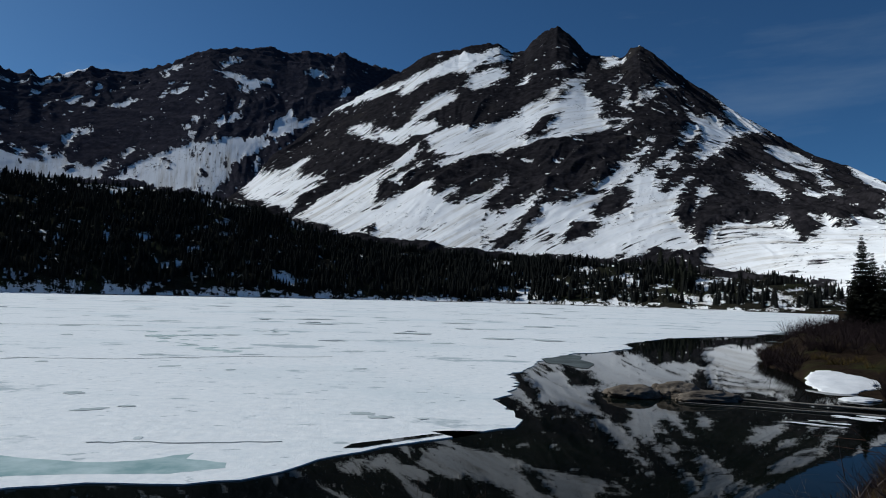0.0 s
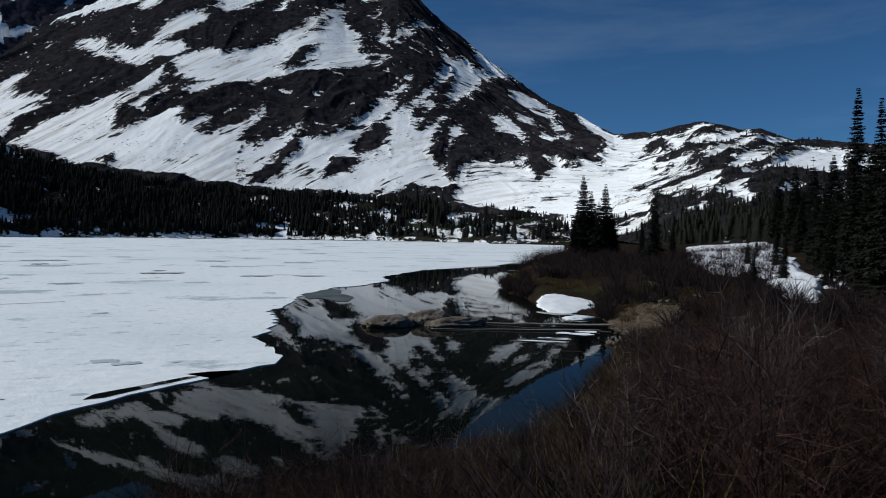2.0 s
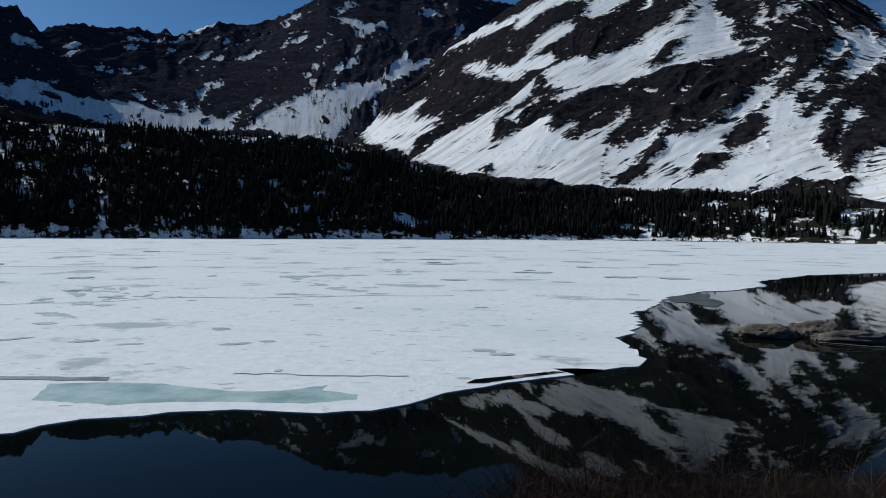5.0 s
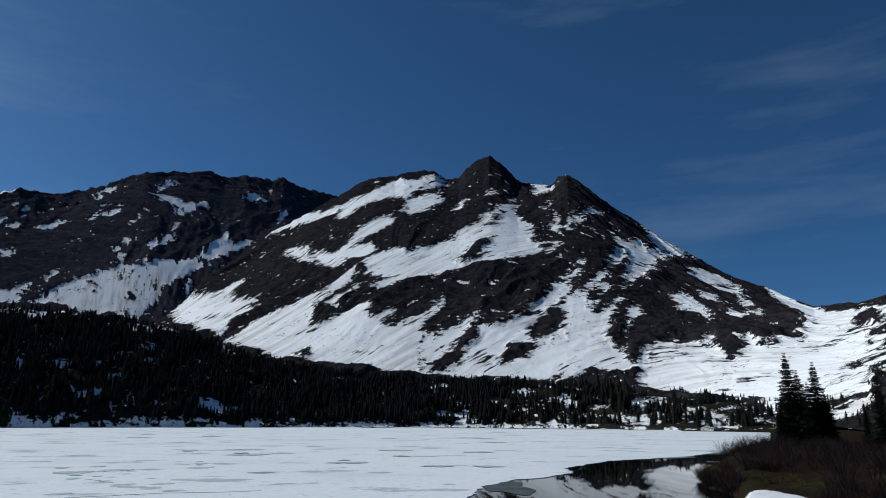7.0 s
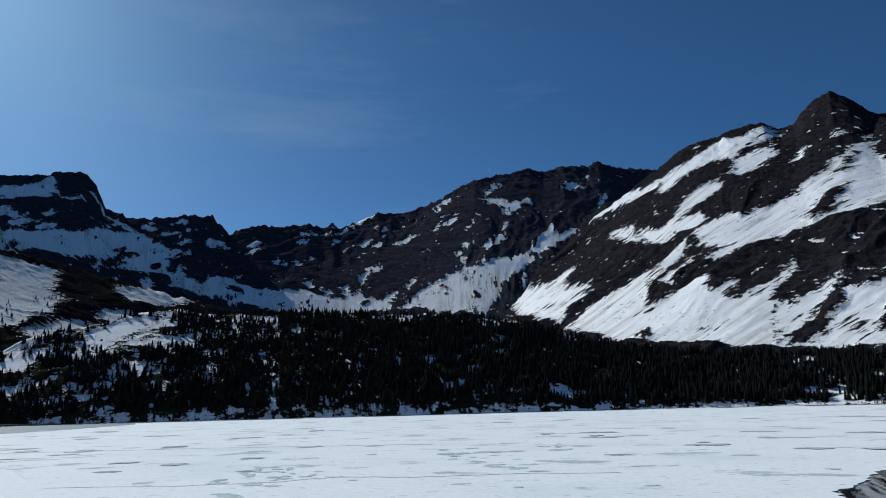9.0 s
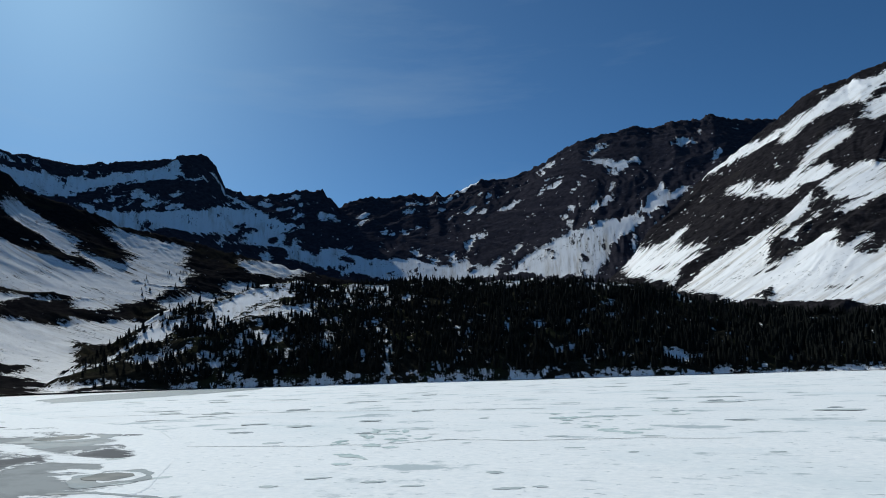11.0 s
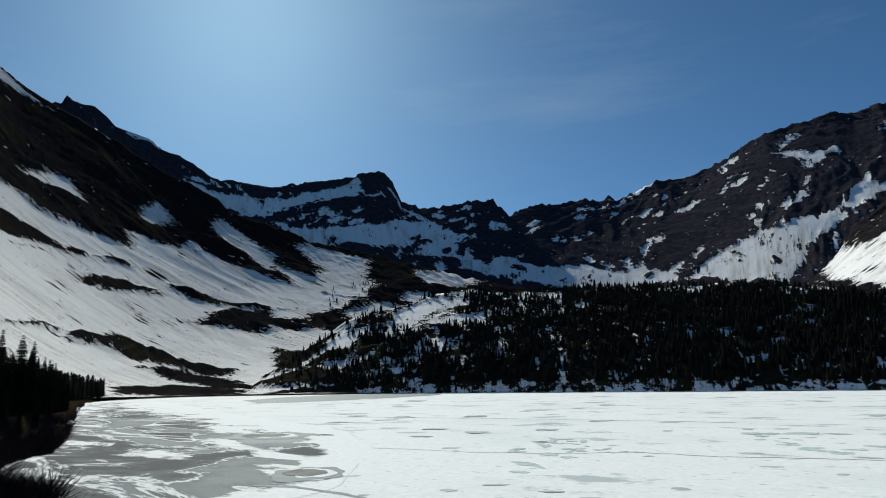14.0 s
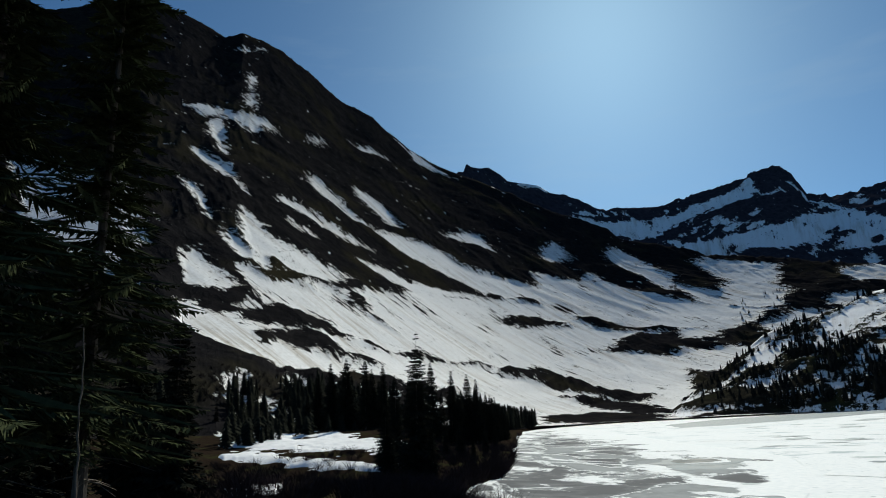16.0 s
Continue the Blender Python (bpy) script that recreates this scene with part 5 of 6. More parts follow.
# firs on the spit and to its right
for kind, b, r, h, turn in (("pointed", -31.6, 80, 9.4, 0), ("pointed", -33.3, 82, 8.6, 70), ("pointed", -32.1, 82, 7.8, 130), ("pointed", -32.7, 79, 6.4, 210), ("pointed", -31.1, 82, 6.0, 300), ("pointed", -33.7, 80, 5.6, 160), ("slim", -30.9, 81, 4.6, 200), ("slim", -32.4, 80, 6.2, 20), ("slim", -34.0, 84, 5.2, 100),
                            ("slim", -30.7, 79, 4.2, 60), ("ragged", -37.1, 70, 7.2, 10), ("slim", -36.2, 88, 4.6, 140), ("slim", -38.5, 76, 4.0, 33),
                            ("tall", -51.1, 45, 11.6, 0), ("tall", -52.6, 47, 11.2, 120)) + (("slim", -46.5, 50, 3.2, 12), ("slim", -44.4, 42, 2.4, 77),
                            ("pointed", -49.2, 60, 6.5, 44), ("pointed", -53.5, 52, 8.5, 15), ("ragged", -55.5, 44, 9.0, 60), ("pointed", -50.0, 70, 7.5, 200), ("pointed", -47.6, 80, 6.0, 150), ("slim", -49.4, 47, 4.6, 9), ("pointed", -51.9, 43, 6.2, 19), ("pointed", -53.2, 41, 8.0, 70), ("ragged", -54.7, 47, 9.5, 30),
                            ("pointed", -57.0, 42, 9.0, 200), ("ragged", -59.0, 45, 10.0, 100)) + (("slim", -50.4, 52, 5.4, 60), ("pointed", -48.6, 66, 6.2, 110),
                            ("pointed", -47.2, 98, 10.0, 20), ("ragged", -48.4, 94, 11.0, 130), ("pointed", -49.6, 90, 10.5, 75), ("ragged", -50.8, 84, 11.0, 5), ("pointed", -52.0, 78, 11.0, 190), ("pointed", -54.0, 72, 11.0, 60), ("ragged", -56.0, 66, 11.0, 260), ("pointed", -58.2, 62, 11.0, 35), ("pointed", -46.0, 112, 9.0, 100), ("slim", -44.0, 62, 2.6, 80), ("slim", -44.6, 70, 2.2, 10), ("slim", -46.0, 60, 3.4, 150)):
    plant(kind, b, r, h, turn)
# firs on the left shore
for kind, b, r, h, turn in (("ragged", 81.9, 48, 9.8, 0), ("ragged", 83.6, 54, 6.4, 90), ("pointed", 84.4, 50, 5.0, 35), ("slim", 80.8, 47, 3.6, 90),
                            ("pointed", 87.5, 104, 10.6, 30), ("pointed", 88.7, 106, 10.0, 130), ("slim", 86.0, 102, 10.4, 50), ("slim", 84.6, 104, 9.6, 80),
                            ("pointed", 80.6, 100, 11.0, 20), ("slim", 79.0, 112, 11.6, 66), ("pointed", 77.6, 118, 11.4, 140)) + (("slim", 76.9, 120, 10.6, 10), ("slim", 76.2, 122, 8.4, 40),
                            ("pointed", 89.8, 110, 9.0, 99), ("slim", 90.6, 112, 6.4, 11), ("slim", 92.5, 122, 4.4, 44), ("pointed", 94.5, 128, 4.6, 180),
                            ("slim", 96.0, 126, 5.0, 5), ("slim", 97.6, 124, 5.5, 77), ("pointed", 85.4, 112, 9.4, 160), ("pointed", 83.6, 116, 8.8, 210), ("pointed", 81.5, 118, 9.2, 250),
                            ("slim", 99.6, 100, 8.0, 31), ("slim", 74.9, 124, 6.0, 31), ("slim", 79.6, 64, 3.2, 15), ("pointed", 78.4, 70, 3.4, 75), ("slim", 77.4, 58, 2.2, 120), ("pointed", 76.4, 75, 2.8, 190), ("slim", 75.6, 90, 3.2, 240)) + (("pointed", 77.0, 114, 9.0, 15), ("slim", 76.6, 116, 8.0, 200), ("pointed", 75.8, 118, 7.8, 95), ("slim", 75.4, 120, 7.4, 270), ("pointed", 75.1, 128, 6.6, 45), ("slim", 74.6, 130, 5.2, 120), ("pointed", 78.4, 112, 8.0, 310), ("slim", 79.8, 110, 8.2, 185), ("pointed", 82.4, 108, 8.6, 20)):
    plant(kind, b, r, h, turn)
# the dark trees close by
for kind, b, r, h, turn in (("big", 106.7, 15, 16.5, 0), ("big", 114.5, 13, 17, 90), ("big", 119, 19, 17, 200), ("ragged", 100.6, 24, 7.0, 10), ("pointed", 103.6, 27, 7.5, 80), ("pointed", 108.6, 30, 8.0, 20), ("ragged", 111.0, 26, 8.5, 150)):
    plant(kind, b, r, h, turn, "dark spruces close by")


# ---- brush ----
def shrub(height, spread, stems, seed, material, girth=1.0):
    """A leafless bush: curved stems from one root, with side twigs."""
    g = random.Random(seed)
    bush = new("willow_shrub")
    sv, sf, wv, wf = [], [], [], []
    for _ in range(stems):
        a, out = g.uniform(0, math.tau), spread * g.random() ** 0.7
        h = height * g.uniform(0.55, 1.1) * (1 - 0.35 * out / spread)
        o = Vector((math.cos(a) * 0.12 * g.random(), math.sin(a) * 0.12 * g.random(), -0.1))
        mid = Vector((math.cos(a) * out * 0.45, math.sin(a) * out * 0.45, h * 0.55)) + Vector((g.uniform(-0.06, 0.06), g.uniform(-0.06, 0.06), 0))
        tip = Vector((math.cos(a) * out + g.uniform(-0.1, 0.1), math.sin(a) * out + g.uniform(-0.1, 0.1), h))
        rad = g.uniform(0.002, 0.0045) * girth
        tube(sv, sf, [o, mid, tip], [rad, rad * 0.7, rad * 0.25], 3)
        for _ in range(g.randint(5, 8)):
            f = g.uniform(0.3, 0.95)
            p = mid.lerp(tip, (f - 0.5) * 2) if f > 0.5 else o.lerp(mid, f * 2)
            d = Vector((g.uniform(-1, 1), g.uniform(-1, 1), g.uniform(-0.1, 1.0))).normalized() * height * g.uniform(0.1, 0.28)
            tube(wv, wf, [p, p + d], [rad * 0.55, rad * 0.2], 3)
    tagged(part("base", sv, sf, material, bush), kind="stuff")
    tagged(part("crown", wv, wf, material, bush), kind="stuff")
    return bush


SHRUBS = [(shrub(1.25, 0.85, 64, 31 + k, (TWIG, TWIG_DARK, TWIG_RED)[k]), "leafless reddish-brown willow brush on the bank") for k in range(3)]
SHRUBS.append((shrub(1.25, 0.3, 6, 40, TWIG_PALE), "thin bleached bare stems standing in brush"))
SHRUBS.append((shrub(1.35, 0.75, 11, 47, TWIG_GREY, 2.0), "grey branching alder shrub standing in brush"))
SHRUBS.append((shrub(1.3, 0.6, 8, 52, TWIG_GREY, 2.2), "grey branching alder shrub standing in brush"))
g = random.Random(5)
first = set()


def set_shrub(k, b, r, size, turn):
    ob, label = SHRUBS[k]
    x, y, z = stand_at(b, r)
    m = pose(x, y, z, 0, 0, turn)
    if k in first:
        ob = copy_thing(ob, m)
        ob.scale = (size, size, size)
    else:
        first.add(k)
        ob.matrix_basis = m @ Matrix.Diagonal((size, size, size, 1))
    tagged(ob, label, "shrub", "brush on the bank")


def brush_room(b, r):
    """How tall the brush may stand: it is low towards the water and rises to the right."""
    fall = float(np.interp(b, [-60, -43, -38, -34, -27.5, -16, 4], [-4.6, -4.8, -7.5, -10.8, -15.8, -17.6, -19]))
    return EYE + r * math.tan(math.radians(fall)) - stand_at(b, r)[2]


count = 0
while count < 290:
    b = g.uniform(-66, 4)
    near = float(column(LAKE_NEAR, 1, np.array([max(b, -36.0)]))[0])
    r = 3.4 + ((near if b > -35 else 34) - 3.4) * g.random() ** 1.2
    room = brush_room(b, r)
    if (r > near - 0.3 and b > -35) or room < 0.3:
        continue
    set_shrub(3 if g.random() < 0.05 and r < 8 else g.randrange(3), b, r, min(room / 1.3, 1.05) * (g.uniform(0.75, 1.08) if g.random() < 0.8 else g.uniform(1.1, 1.4)), g.uniform(0, 360))
    count += 1


for b, r, size in ((-42.6, 9.5, 0.75), (-34.6, 9.0, 0.85), (-28.3, 8.6, 0.85), (-20.9, 8.0, 0.8), (-25.0, 8.2, 0.7), (-38.8, 8.4, 0.7), (-46.5, 9.5, 0.8)):
    set_shrub(3, b, r, size, b * 31 % 360)


alder = random.Random(71)
for k in range(46):
    b = alder.uniform(-60, -8)
    near = float(column(LAKE_NEAR, 1, np.array([max(b, -36.0)]))[0])
    r = 4.2 + ((near if b > -35 else 20) - 4.8) * alder.random()
    room = brush_room(b, r)
    if room > 0.45:
        set_shrub(4 + k % 2, b, r, min(room / 1.2, 1.0) * alder.uniform(0.9, 1.25), alder.uniform(0, 360))


def far_brush(name, spots, seed, label, material=None, thick=0.01, stems=36):
    """Brush too far off to tell bush from bush, as one mesh."""
    gg = random.Random(seed)
    v, f = [], []
    for x, y, z, size in spots:
        for _ in range(stems):
            a, out, h = gg.uniform(0, math.tau), size * gg.uniform(0.2, 1.0), size * gg.uniform(0.5, 1.2)
            o = Vector((x + gg.uniform(-0.2, 0.2), y + gg.uniform(-0.2, 0.2), z - 0.1))
            tip = o + Vector((math.cos(a) * out, math.sin(a) * out, h))
            tube(v, f, [o, o.lerp(tip, 0.5) + Vector((0, 0, 0.12 * h)), tip], [thick, thick * 0.8, thick * 0.3], 3)
    return tagged(link_mesh(name, v, f, material or TWIG), label, "shrub", kind="stuff")


spots = []
while len(spots) < 420:
    b, r = g.uniform(-46, -25), g.uniform(36, 84)
    if float(in_lake(np.array([b]), np.array([r]))[0]) < -1.2 and not (-33.4 < b < -27 and r < 47):
        spots.append((*stand_at(b, r), g.uniform(0.7, 1.5)))
while len(spots) < 520:
    b = g.uniform(-36.5, -24.8)
    r = float(far_shore(np.array([max(b, -36.0)]))[0]) + 0.3 + 5 * g.random()
    fall = math.degrees(math.atan2(stand_at(b, r)[2] - EYE, r))
    if not (-33.0 < b < -27.4 and -6.7 < fall < -4.4) and not (b < -34 and fall < -5.5):
        spots.append((*stand_at(b, r), g.uniform(0.4, 0.9)))
far_brush("spit_brush", spots, 61, "brown leafless brush covering the spit", TWIG_DARK)
spots = []
while len(spots) < 170:
    b = g.uniform(-44, -25)
    r = (float(far_shore(np.array([max(b, -36.0)]))[0]) + 0.8 + 9 * g.random()) if b > -36 else g.uniform(33, 60)
    if float(in_lake(np.array([b]), np.array([r]))[0]) < -0.6 and not (-33.0 < b < -27.4 and -6.7 < math.degrees(math.atan2(stand_at(b, r)[2] - EYE, r)) < -4.4):
        spots.append((*stand_at(b, r), g.uniform(0.3, 0.6)))
far_brush("spit_heather", spots, 68, "low ochre and olive heather on the spit", TWIG_OLIVE, 0.012, 26)
spots = []
while len(spots) < 260:
    b, r = g.uniform(-64, -37), 24 + 56 * g.random() ** 1.3
    x, y, z = stand_at(b, r)
    fall = math.degrees(math.atan2(z - EYE, r))
    on_snow = fall > np.interp(b, [-51, -48.9, -47.3, -45, -41.4, -40, -39], [-2.6, -4.6, -4.7, -3.2, -2.8, -1.7, 0]) and b > -51
    on_gravel = b > -42 and abs(fall - np.interp(b, [-41.5, -39, -37.2, -36], [-4.3, -5.4, -6.2, -6.5])) < 0.45
    if not on_snow and not on_gravel:
        spots.append((x, y, z, g.uniform(0.7, 1.3)))
far_brush("slope_brush", spots, 66, "dark reddish leafless brush covering the slope", TWIG_DARK, 0.013)
spots = []
while len(spots) < 720:
    b, r = (g.uniform(75, 112) if g.random() < 0.6 else g.uniform(74, 86)), 20 + 75 * g.random() ** 1.3
    if float(in_lake(np.array([b]), np.array([r]))[0]) < -0.8 and not (b > 85 and r > 46):
        spots.append((*stand_at(b, r), g.uniform(0.5, 1.1)))
for _ in range(240):
    b, r = g.uniform(82, 103), g.uniform(42, 64)
    spots.append((*stand_at(b, r), g.uniform(0.4, 0.9)))
for _ in range(110):
    b = g.uniform(73.6, 79.4)
    r = float(far_shore(np.array([b]))[0]) + 0.4 + 5 * g.random()
    spots.append((*stand_at(b, r), g.uniform(0.5, 1.2)))
foot_rng = np.random.RandomState(5)
hb, hv = foot_rng.uniform(72, 104, 1500), foot_rng.uniform(0, 0.15, 1500)
keep = (left_side.white(hb, hv) < -1) & (fbm(hb / 2, hv * 30, 3, 9) > 0.4)
hx, hy, hz = left_side.place(hb[keep], hv[keep])
far_brush("foot_brush", [(*p, foot_rng.uniform(0.8, 1.8)) for p in zip(hx.tolist(), hy.tolist(), hz.tolist())], 67, "dark leafless brush at the foot of the mountainside", TWIG_DARK, 0.022, 16)
far_brush("shore_brush", spots, 62, "brown leafless brush on the low shore", TWIG_DARK)
for name, material, seed, want, label in (("bank_brush", TWIG_DARK, 63, 420, "dense dark leafless undergrowth covering the bank"), ("bank_heather", TWIG_OLIVE, 64, 130, "olive heather growing between the willow brush")):
    spots = []
    while len(spots) < want:
        b = g.uniform(-66, 5)
        near = float(column(LAKE_NEAR, 1, np.array([max(b, -36.0)]))[0])
        r = 3.2 + ((near if b > -35 else 45) - 3.2) * g.random() ** 1.1
        room = brush_room(b, r)
        if room > 0.2 and not (r > near - 0.2 and b > -35):
            spots.append((*stand_at(b, r), min(0.75, room * 0.8) * g.uniform(0.5, 1.0)))
    for _ in range(120 if seed == 63 else 40):
        b = g.uniform(-36, -6)
        near = float(column(LAKE_NEAR, 1, np.array([b]))[0])
        r = near - 0.1 - 3.5 * g.random()
        spots.append((*stand_at(b, r), g.uniform(0.25, 0.45)))
    for _ in range(190 if seed == 63 else 50):
        b = g.uniform(-44, -33)
        r = 11 + 17 * g.random()
        if r < float(column(LAKE_NEAR, 1, np.array([max(b, -36.0)]))[0]) - 0.2 or b < -36.6:
            spots.append((*stand_at(b, r), g.uniform(0.3, 0.5)))
    far_brush(name, spots, seed, label, material, 0.005)


# ---- boulders, driftwood, snow patches ----
def boulder(name, size, seed, material, flat=0.6):
    bm = bmesh.new()
    bmesh.ops.create_icosphere(bm, subdivisions=2 if size[0] == 1 else 5 if material in (BOULDER, GRAVEL) else 4, radius=1.0)
    off = Vector((seed * 3.1, seed * 1.7, 0))
    for v in bm.verts:
        n = noise.fractal(v.co * 1.3 + off, 0.75, 2.1, 7)
        ridge = noise.noise(v.co * 2.4 - off)
        v.co *= 1 + 0.22 * n + 0.07 * ridge
        v.co.z *= flat
        v.co = Vector((v.co.x * size[0], v.co.y * size[1], v.co.z * size[2]))
    me = bpy.data.meshes.new(name)
    bm.to_mesh(me)
    bm.free()
    me.materials.append(material)
    me.polygons.foreach_set("use_smooth", np.ones(len(me.polygons), bool))
    return new(name, me)


for (b, r), size, turn, seed in (((-15.6, 30.0), (1.15, 0.9, 0.62), 10, 1), ((-19.0, 30.8), (0.95, 0.8, 0.8), -20, 2), ((-21.2, 30.2), (1.5, 0.7, 0.5), 15, 3), ((-17.6, 31.4), (0.5, 0.5, 0.55), 40, 6)):
    rock = boulder("boulder", size, seed, BOULDER)
    x, y = polar(b, r)
    rock.matrix_basis = pose(x, y, 0.08, 0, 0, turn)
    tagged(rock, "grey-brown boulder standing in the shallow black water", "boulder", "boulders in the bay")


def drape(name, corners, span, reach, thick, fade, material, seed, label, category, kind="", rag=3.2):
    """A thin uneven sheet lying on the ground; corners are (bearing, fall of the line of sight)."""
    bb = np.arange(span[0], span[1], 0.09)[:, None]
    rr = np.geomspace(reach[0], reach[1], 150)[None, :]
    B, Rr = bb + 0 * rr, rr + 0 * bb
    x, y = -Rr * np.sin(np.radians(B)), Rr * np.cos(np.radians(B))
    land = np.maximum(land_height(B, Rr), 0.0)
    fall = np.degrees(np.arctan2(land - EYE, Rr))
    d = polygon_distance(B, fall, corners) + (fbm(x / 2.8, y / 2.8, 5, seed, 0.6) - 0.5) * fade * rag
    z = land + thick * np.clip(d / fade, -1.6, 1.0) + (fbm(x / 0.9, y / 0.9, 4, seed + 9) - 0.5) * thick * 0.7
    return tagged(grid_mesh(name, x, y, z, material), label, category, kind=kind)


GRAVEL_AREA = [(-33.8, -7.0), (-34.8, -7.7), (-36.8, -8.8), (-37.7, -7.1), (-39.0, -5.7), (-41.4, -4.5), (-41.2, -4.1), (-38.9, -5.1), (-37.6, -5.6), (-37.2, -4.0), (-36.7, -4.0), (-36.2, -5.0), (-35.2, -6.4)]
drape("gravel_bank", GRAVEL_AREA, (-42.5, -32.8), (20, 52), 0.08, 0.5, GRAVEL, 9, "bare tan gravel and dirt washed out among the brush", "gravel bank", "structure", 6.5)
stone_rng = random.Random(17)
stone_mesh = None
for _ in range(70):
    b, r = stone_rng.uniform(-39.5, -33.8), stone_rng.uniform(25, 38)
    k = 0.05 + 0.15 * stone_rng.random() ** 2
    if stone_mesh is None:
        stone = boulder("stone", (1, 0.8, 0.9), 14, BOULDER, 0.7)
        stone_mesh = stone.data
    else:
        stone = new("stone", stone_mesh)
    sx, sy, sz = stand_at(b, r)
    stone.matrix_basis = pose(sx, sy, max(sz, 0.0) + 0.05, 0, 0, stone_rng.uniform(0, 360)) @ Matrix.Diagonal((k, k, k, 1))
    tagged(stone, "pale stone lying on the gravel bank", "stone", "stones of the gravel bank")


def driftwood(a, b2, za, zb, rad, seed):
    """A weathered pole between two places."""
    gg = random.Random(seed)
    pa, pb = Vector((*polar(*a), za)), Vector((*polar(*b2), zb))
    pts = [pa.lerp(pb, f) + Vector((gg.uniform(-1, 1), gg.uniform(-1, 1), gg.uniform(-0.3, 0.3))) * rad * 1.2 for f in np.linspace(0, 1, 9)]
    v, f = [], []
    tube(v, f, pts, [rad * (1.15 - 0.7 * k / 8) for k in range(9)], 8)
    ob = link_mesh("drift_log", v, f, WOOD, None, True)
    return tagged(ob, "long bleached driftwood pole lying in the water", "log", "driftwood in the bay")


driftwood((-34.0, 31.0), (-22.6, 31.2), 0.12, 0.03, 0.055, 1)
driftwood((-33.0, 29.6), (-19.0, 29.0), 0.06, 0.02, 0.035, 2)
driftwood((-30.5, 27.2), (-25.6, 26.0), 0.05, 0.02, 0.03, 3)


pole_foot = stand_at(106.75, 12.0, 0.1)
pv, pf = [], []
bend = random.Random(44)
tube(pv, pf, [Vector(pole_foot) + Vector((bend.uniform(-0.02, 0.02), bend.uniform(-0.02, 0.02) - 0.006 * k, 0.24 * k)) for k in range(17)], [0.026 - 0.0011 * k for k in range(17)], 7)
for k in range(4, 17, 2):
    o = Vector(pole_foot) + Vector((0, -0.006 * k, 0.24 * k))
    tube(pv, pf, [o, o + Vector((bend.uniform(-0.16, 0.16), bend.uniform(-0.16, 0.16), bend.uniform(-0.05, 0.12)))], [0.005, 0.002], 4)
tagged(link_mesh("dead_sapling", pv, pf, TWIG_PALE, None, True), "thin bleached dead sapling beside a dark spruce", "dead tree")


def snow_patch(b, r, size, turn, seed, label, lift=0.0):
    ob = boulder("snow_patch", size, seed, SNOW, 0.3)
    x, y, z = stand_at(b, r, 0.0)
    ob.matrix_basis = pose(x, y, max(z, 0.02) + lift, 0, 0, turn)
    return tagged(ob, label, "snow", "snow patches on the shore")


bank_snow = boulder("snow_patch", (1.75, 2.7, 0.5), 8, SNOW, 0.3)
sx, sy, sz = stand_at(-30.3, 39.0, 0.0)
bank_snow.matrix_basis = pose(sx, sy, sz + 0.04, 6.0, 0, -30.3)
tagged(bank_snow, "melting snow patch on the spit's shore", "snow", "snow patches on the shore")
snow_patch(-31.3, 34.2, (0.9, 0.6, 0.35), 20, 5, "small melting snow patch at the water")
drape("snow_bank", [(-39.7, -1.2), (-40.1, -0.7), (-41.4, -0.2), (-43.0, -0.1), (-45.8, -0.55), (-46.9, -1.5), (-48.7, -2.9), (-49.6, -1.9), (-50.3, -2.1), (-50.7, -3.4), (-48.9, -3.4), (-48.9, -4.5), (-47.3, -4.7), (-46.4, -3.8), (-45.0, -3.0), (-41.4, -2.7), (-40.0, -1.7)], (-53, -38.5), (34, 112), 0.3, 0.3, SNOW, 21, "large old snow bank lying on the slope behind brush", "snow", "", 5.0)
for b, r, sx, sy in ((-53.0, 60, 1.6, 4), (-54.6, 50, 1.2, 3)):
    snow_patch(b, r, (sx, sy, 0.7), b, int(r), "old snow lying under the firs behind the brush", -0.1)
LEFT_SNOW = [(97.66, 0.31), (95.58, 0.76), (92.57, 1.05), (91.69, 0.75), (93.43, 0.31), (91.68, -0.42), (88.14, -0.17), (86.35, -0.69), (82.74, -1.31), (83.66, -1.92), (88.15, -1.56), (93.41, -1.32), (96.80, -0.79)]
LOW_SNOW = [(97.19, -1.39), (95.11, -1.31), (89.93, -2.02), (86.38, -2.56), (82.80, -3.26), (84.16, -3.54), (89.93, -2.87), (95.51, -2.12), (96.97, -1.82)]
drape("snow_patch", LOW_SNOW, (80, 100), (30, 80), 0.16, 0.2, SNOW, 37, "strip of old snow behind the shore brush", "snow", "", 3.5)
drape("snow_bank", LEFT_SNOW, (80, 100), (34, 112), 0.16, 0.3, SNOW, 31, "old snow lying between the firs of the shore", "snow", "", 4.6)
drape("snow_patch", [(97.0, -3.8), (95.5, -3.45), (95.9, -3.9), (93.8, -4.1), (92.5, -3.85), (93.0, -4.7), (95.0, -4.6), (96.6, -4.3)], (90, 99), (26, 60), 0.2, 0.25, SNOW, 33, "old snow lying between the firs of the shore", "snow", "", 5.0)
drape("snow_patch", [(83.8, -2.5), (80.7, -3.1), (82.0, -3.5), (83.6, -3.0)], (79, 86), (34, 80), 0.15, 0.2, SNOW, 35, "small old snow patch lying in dark brush", "snow")

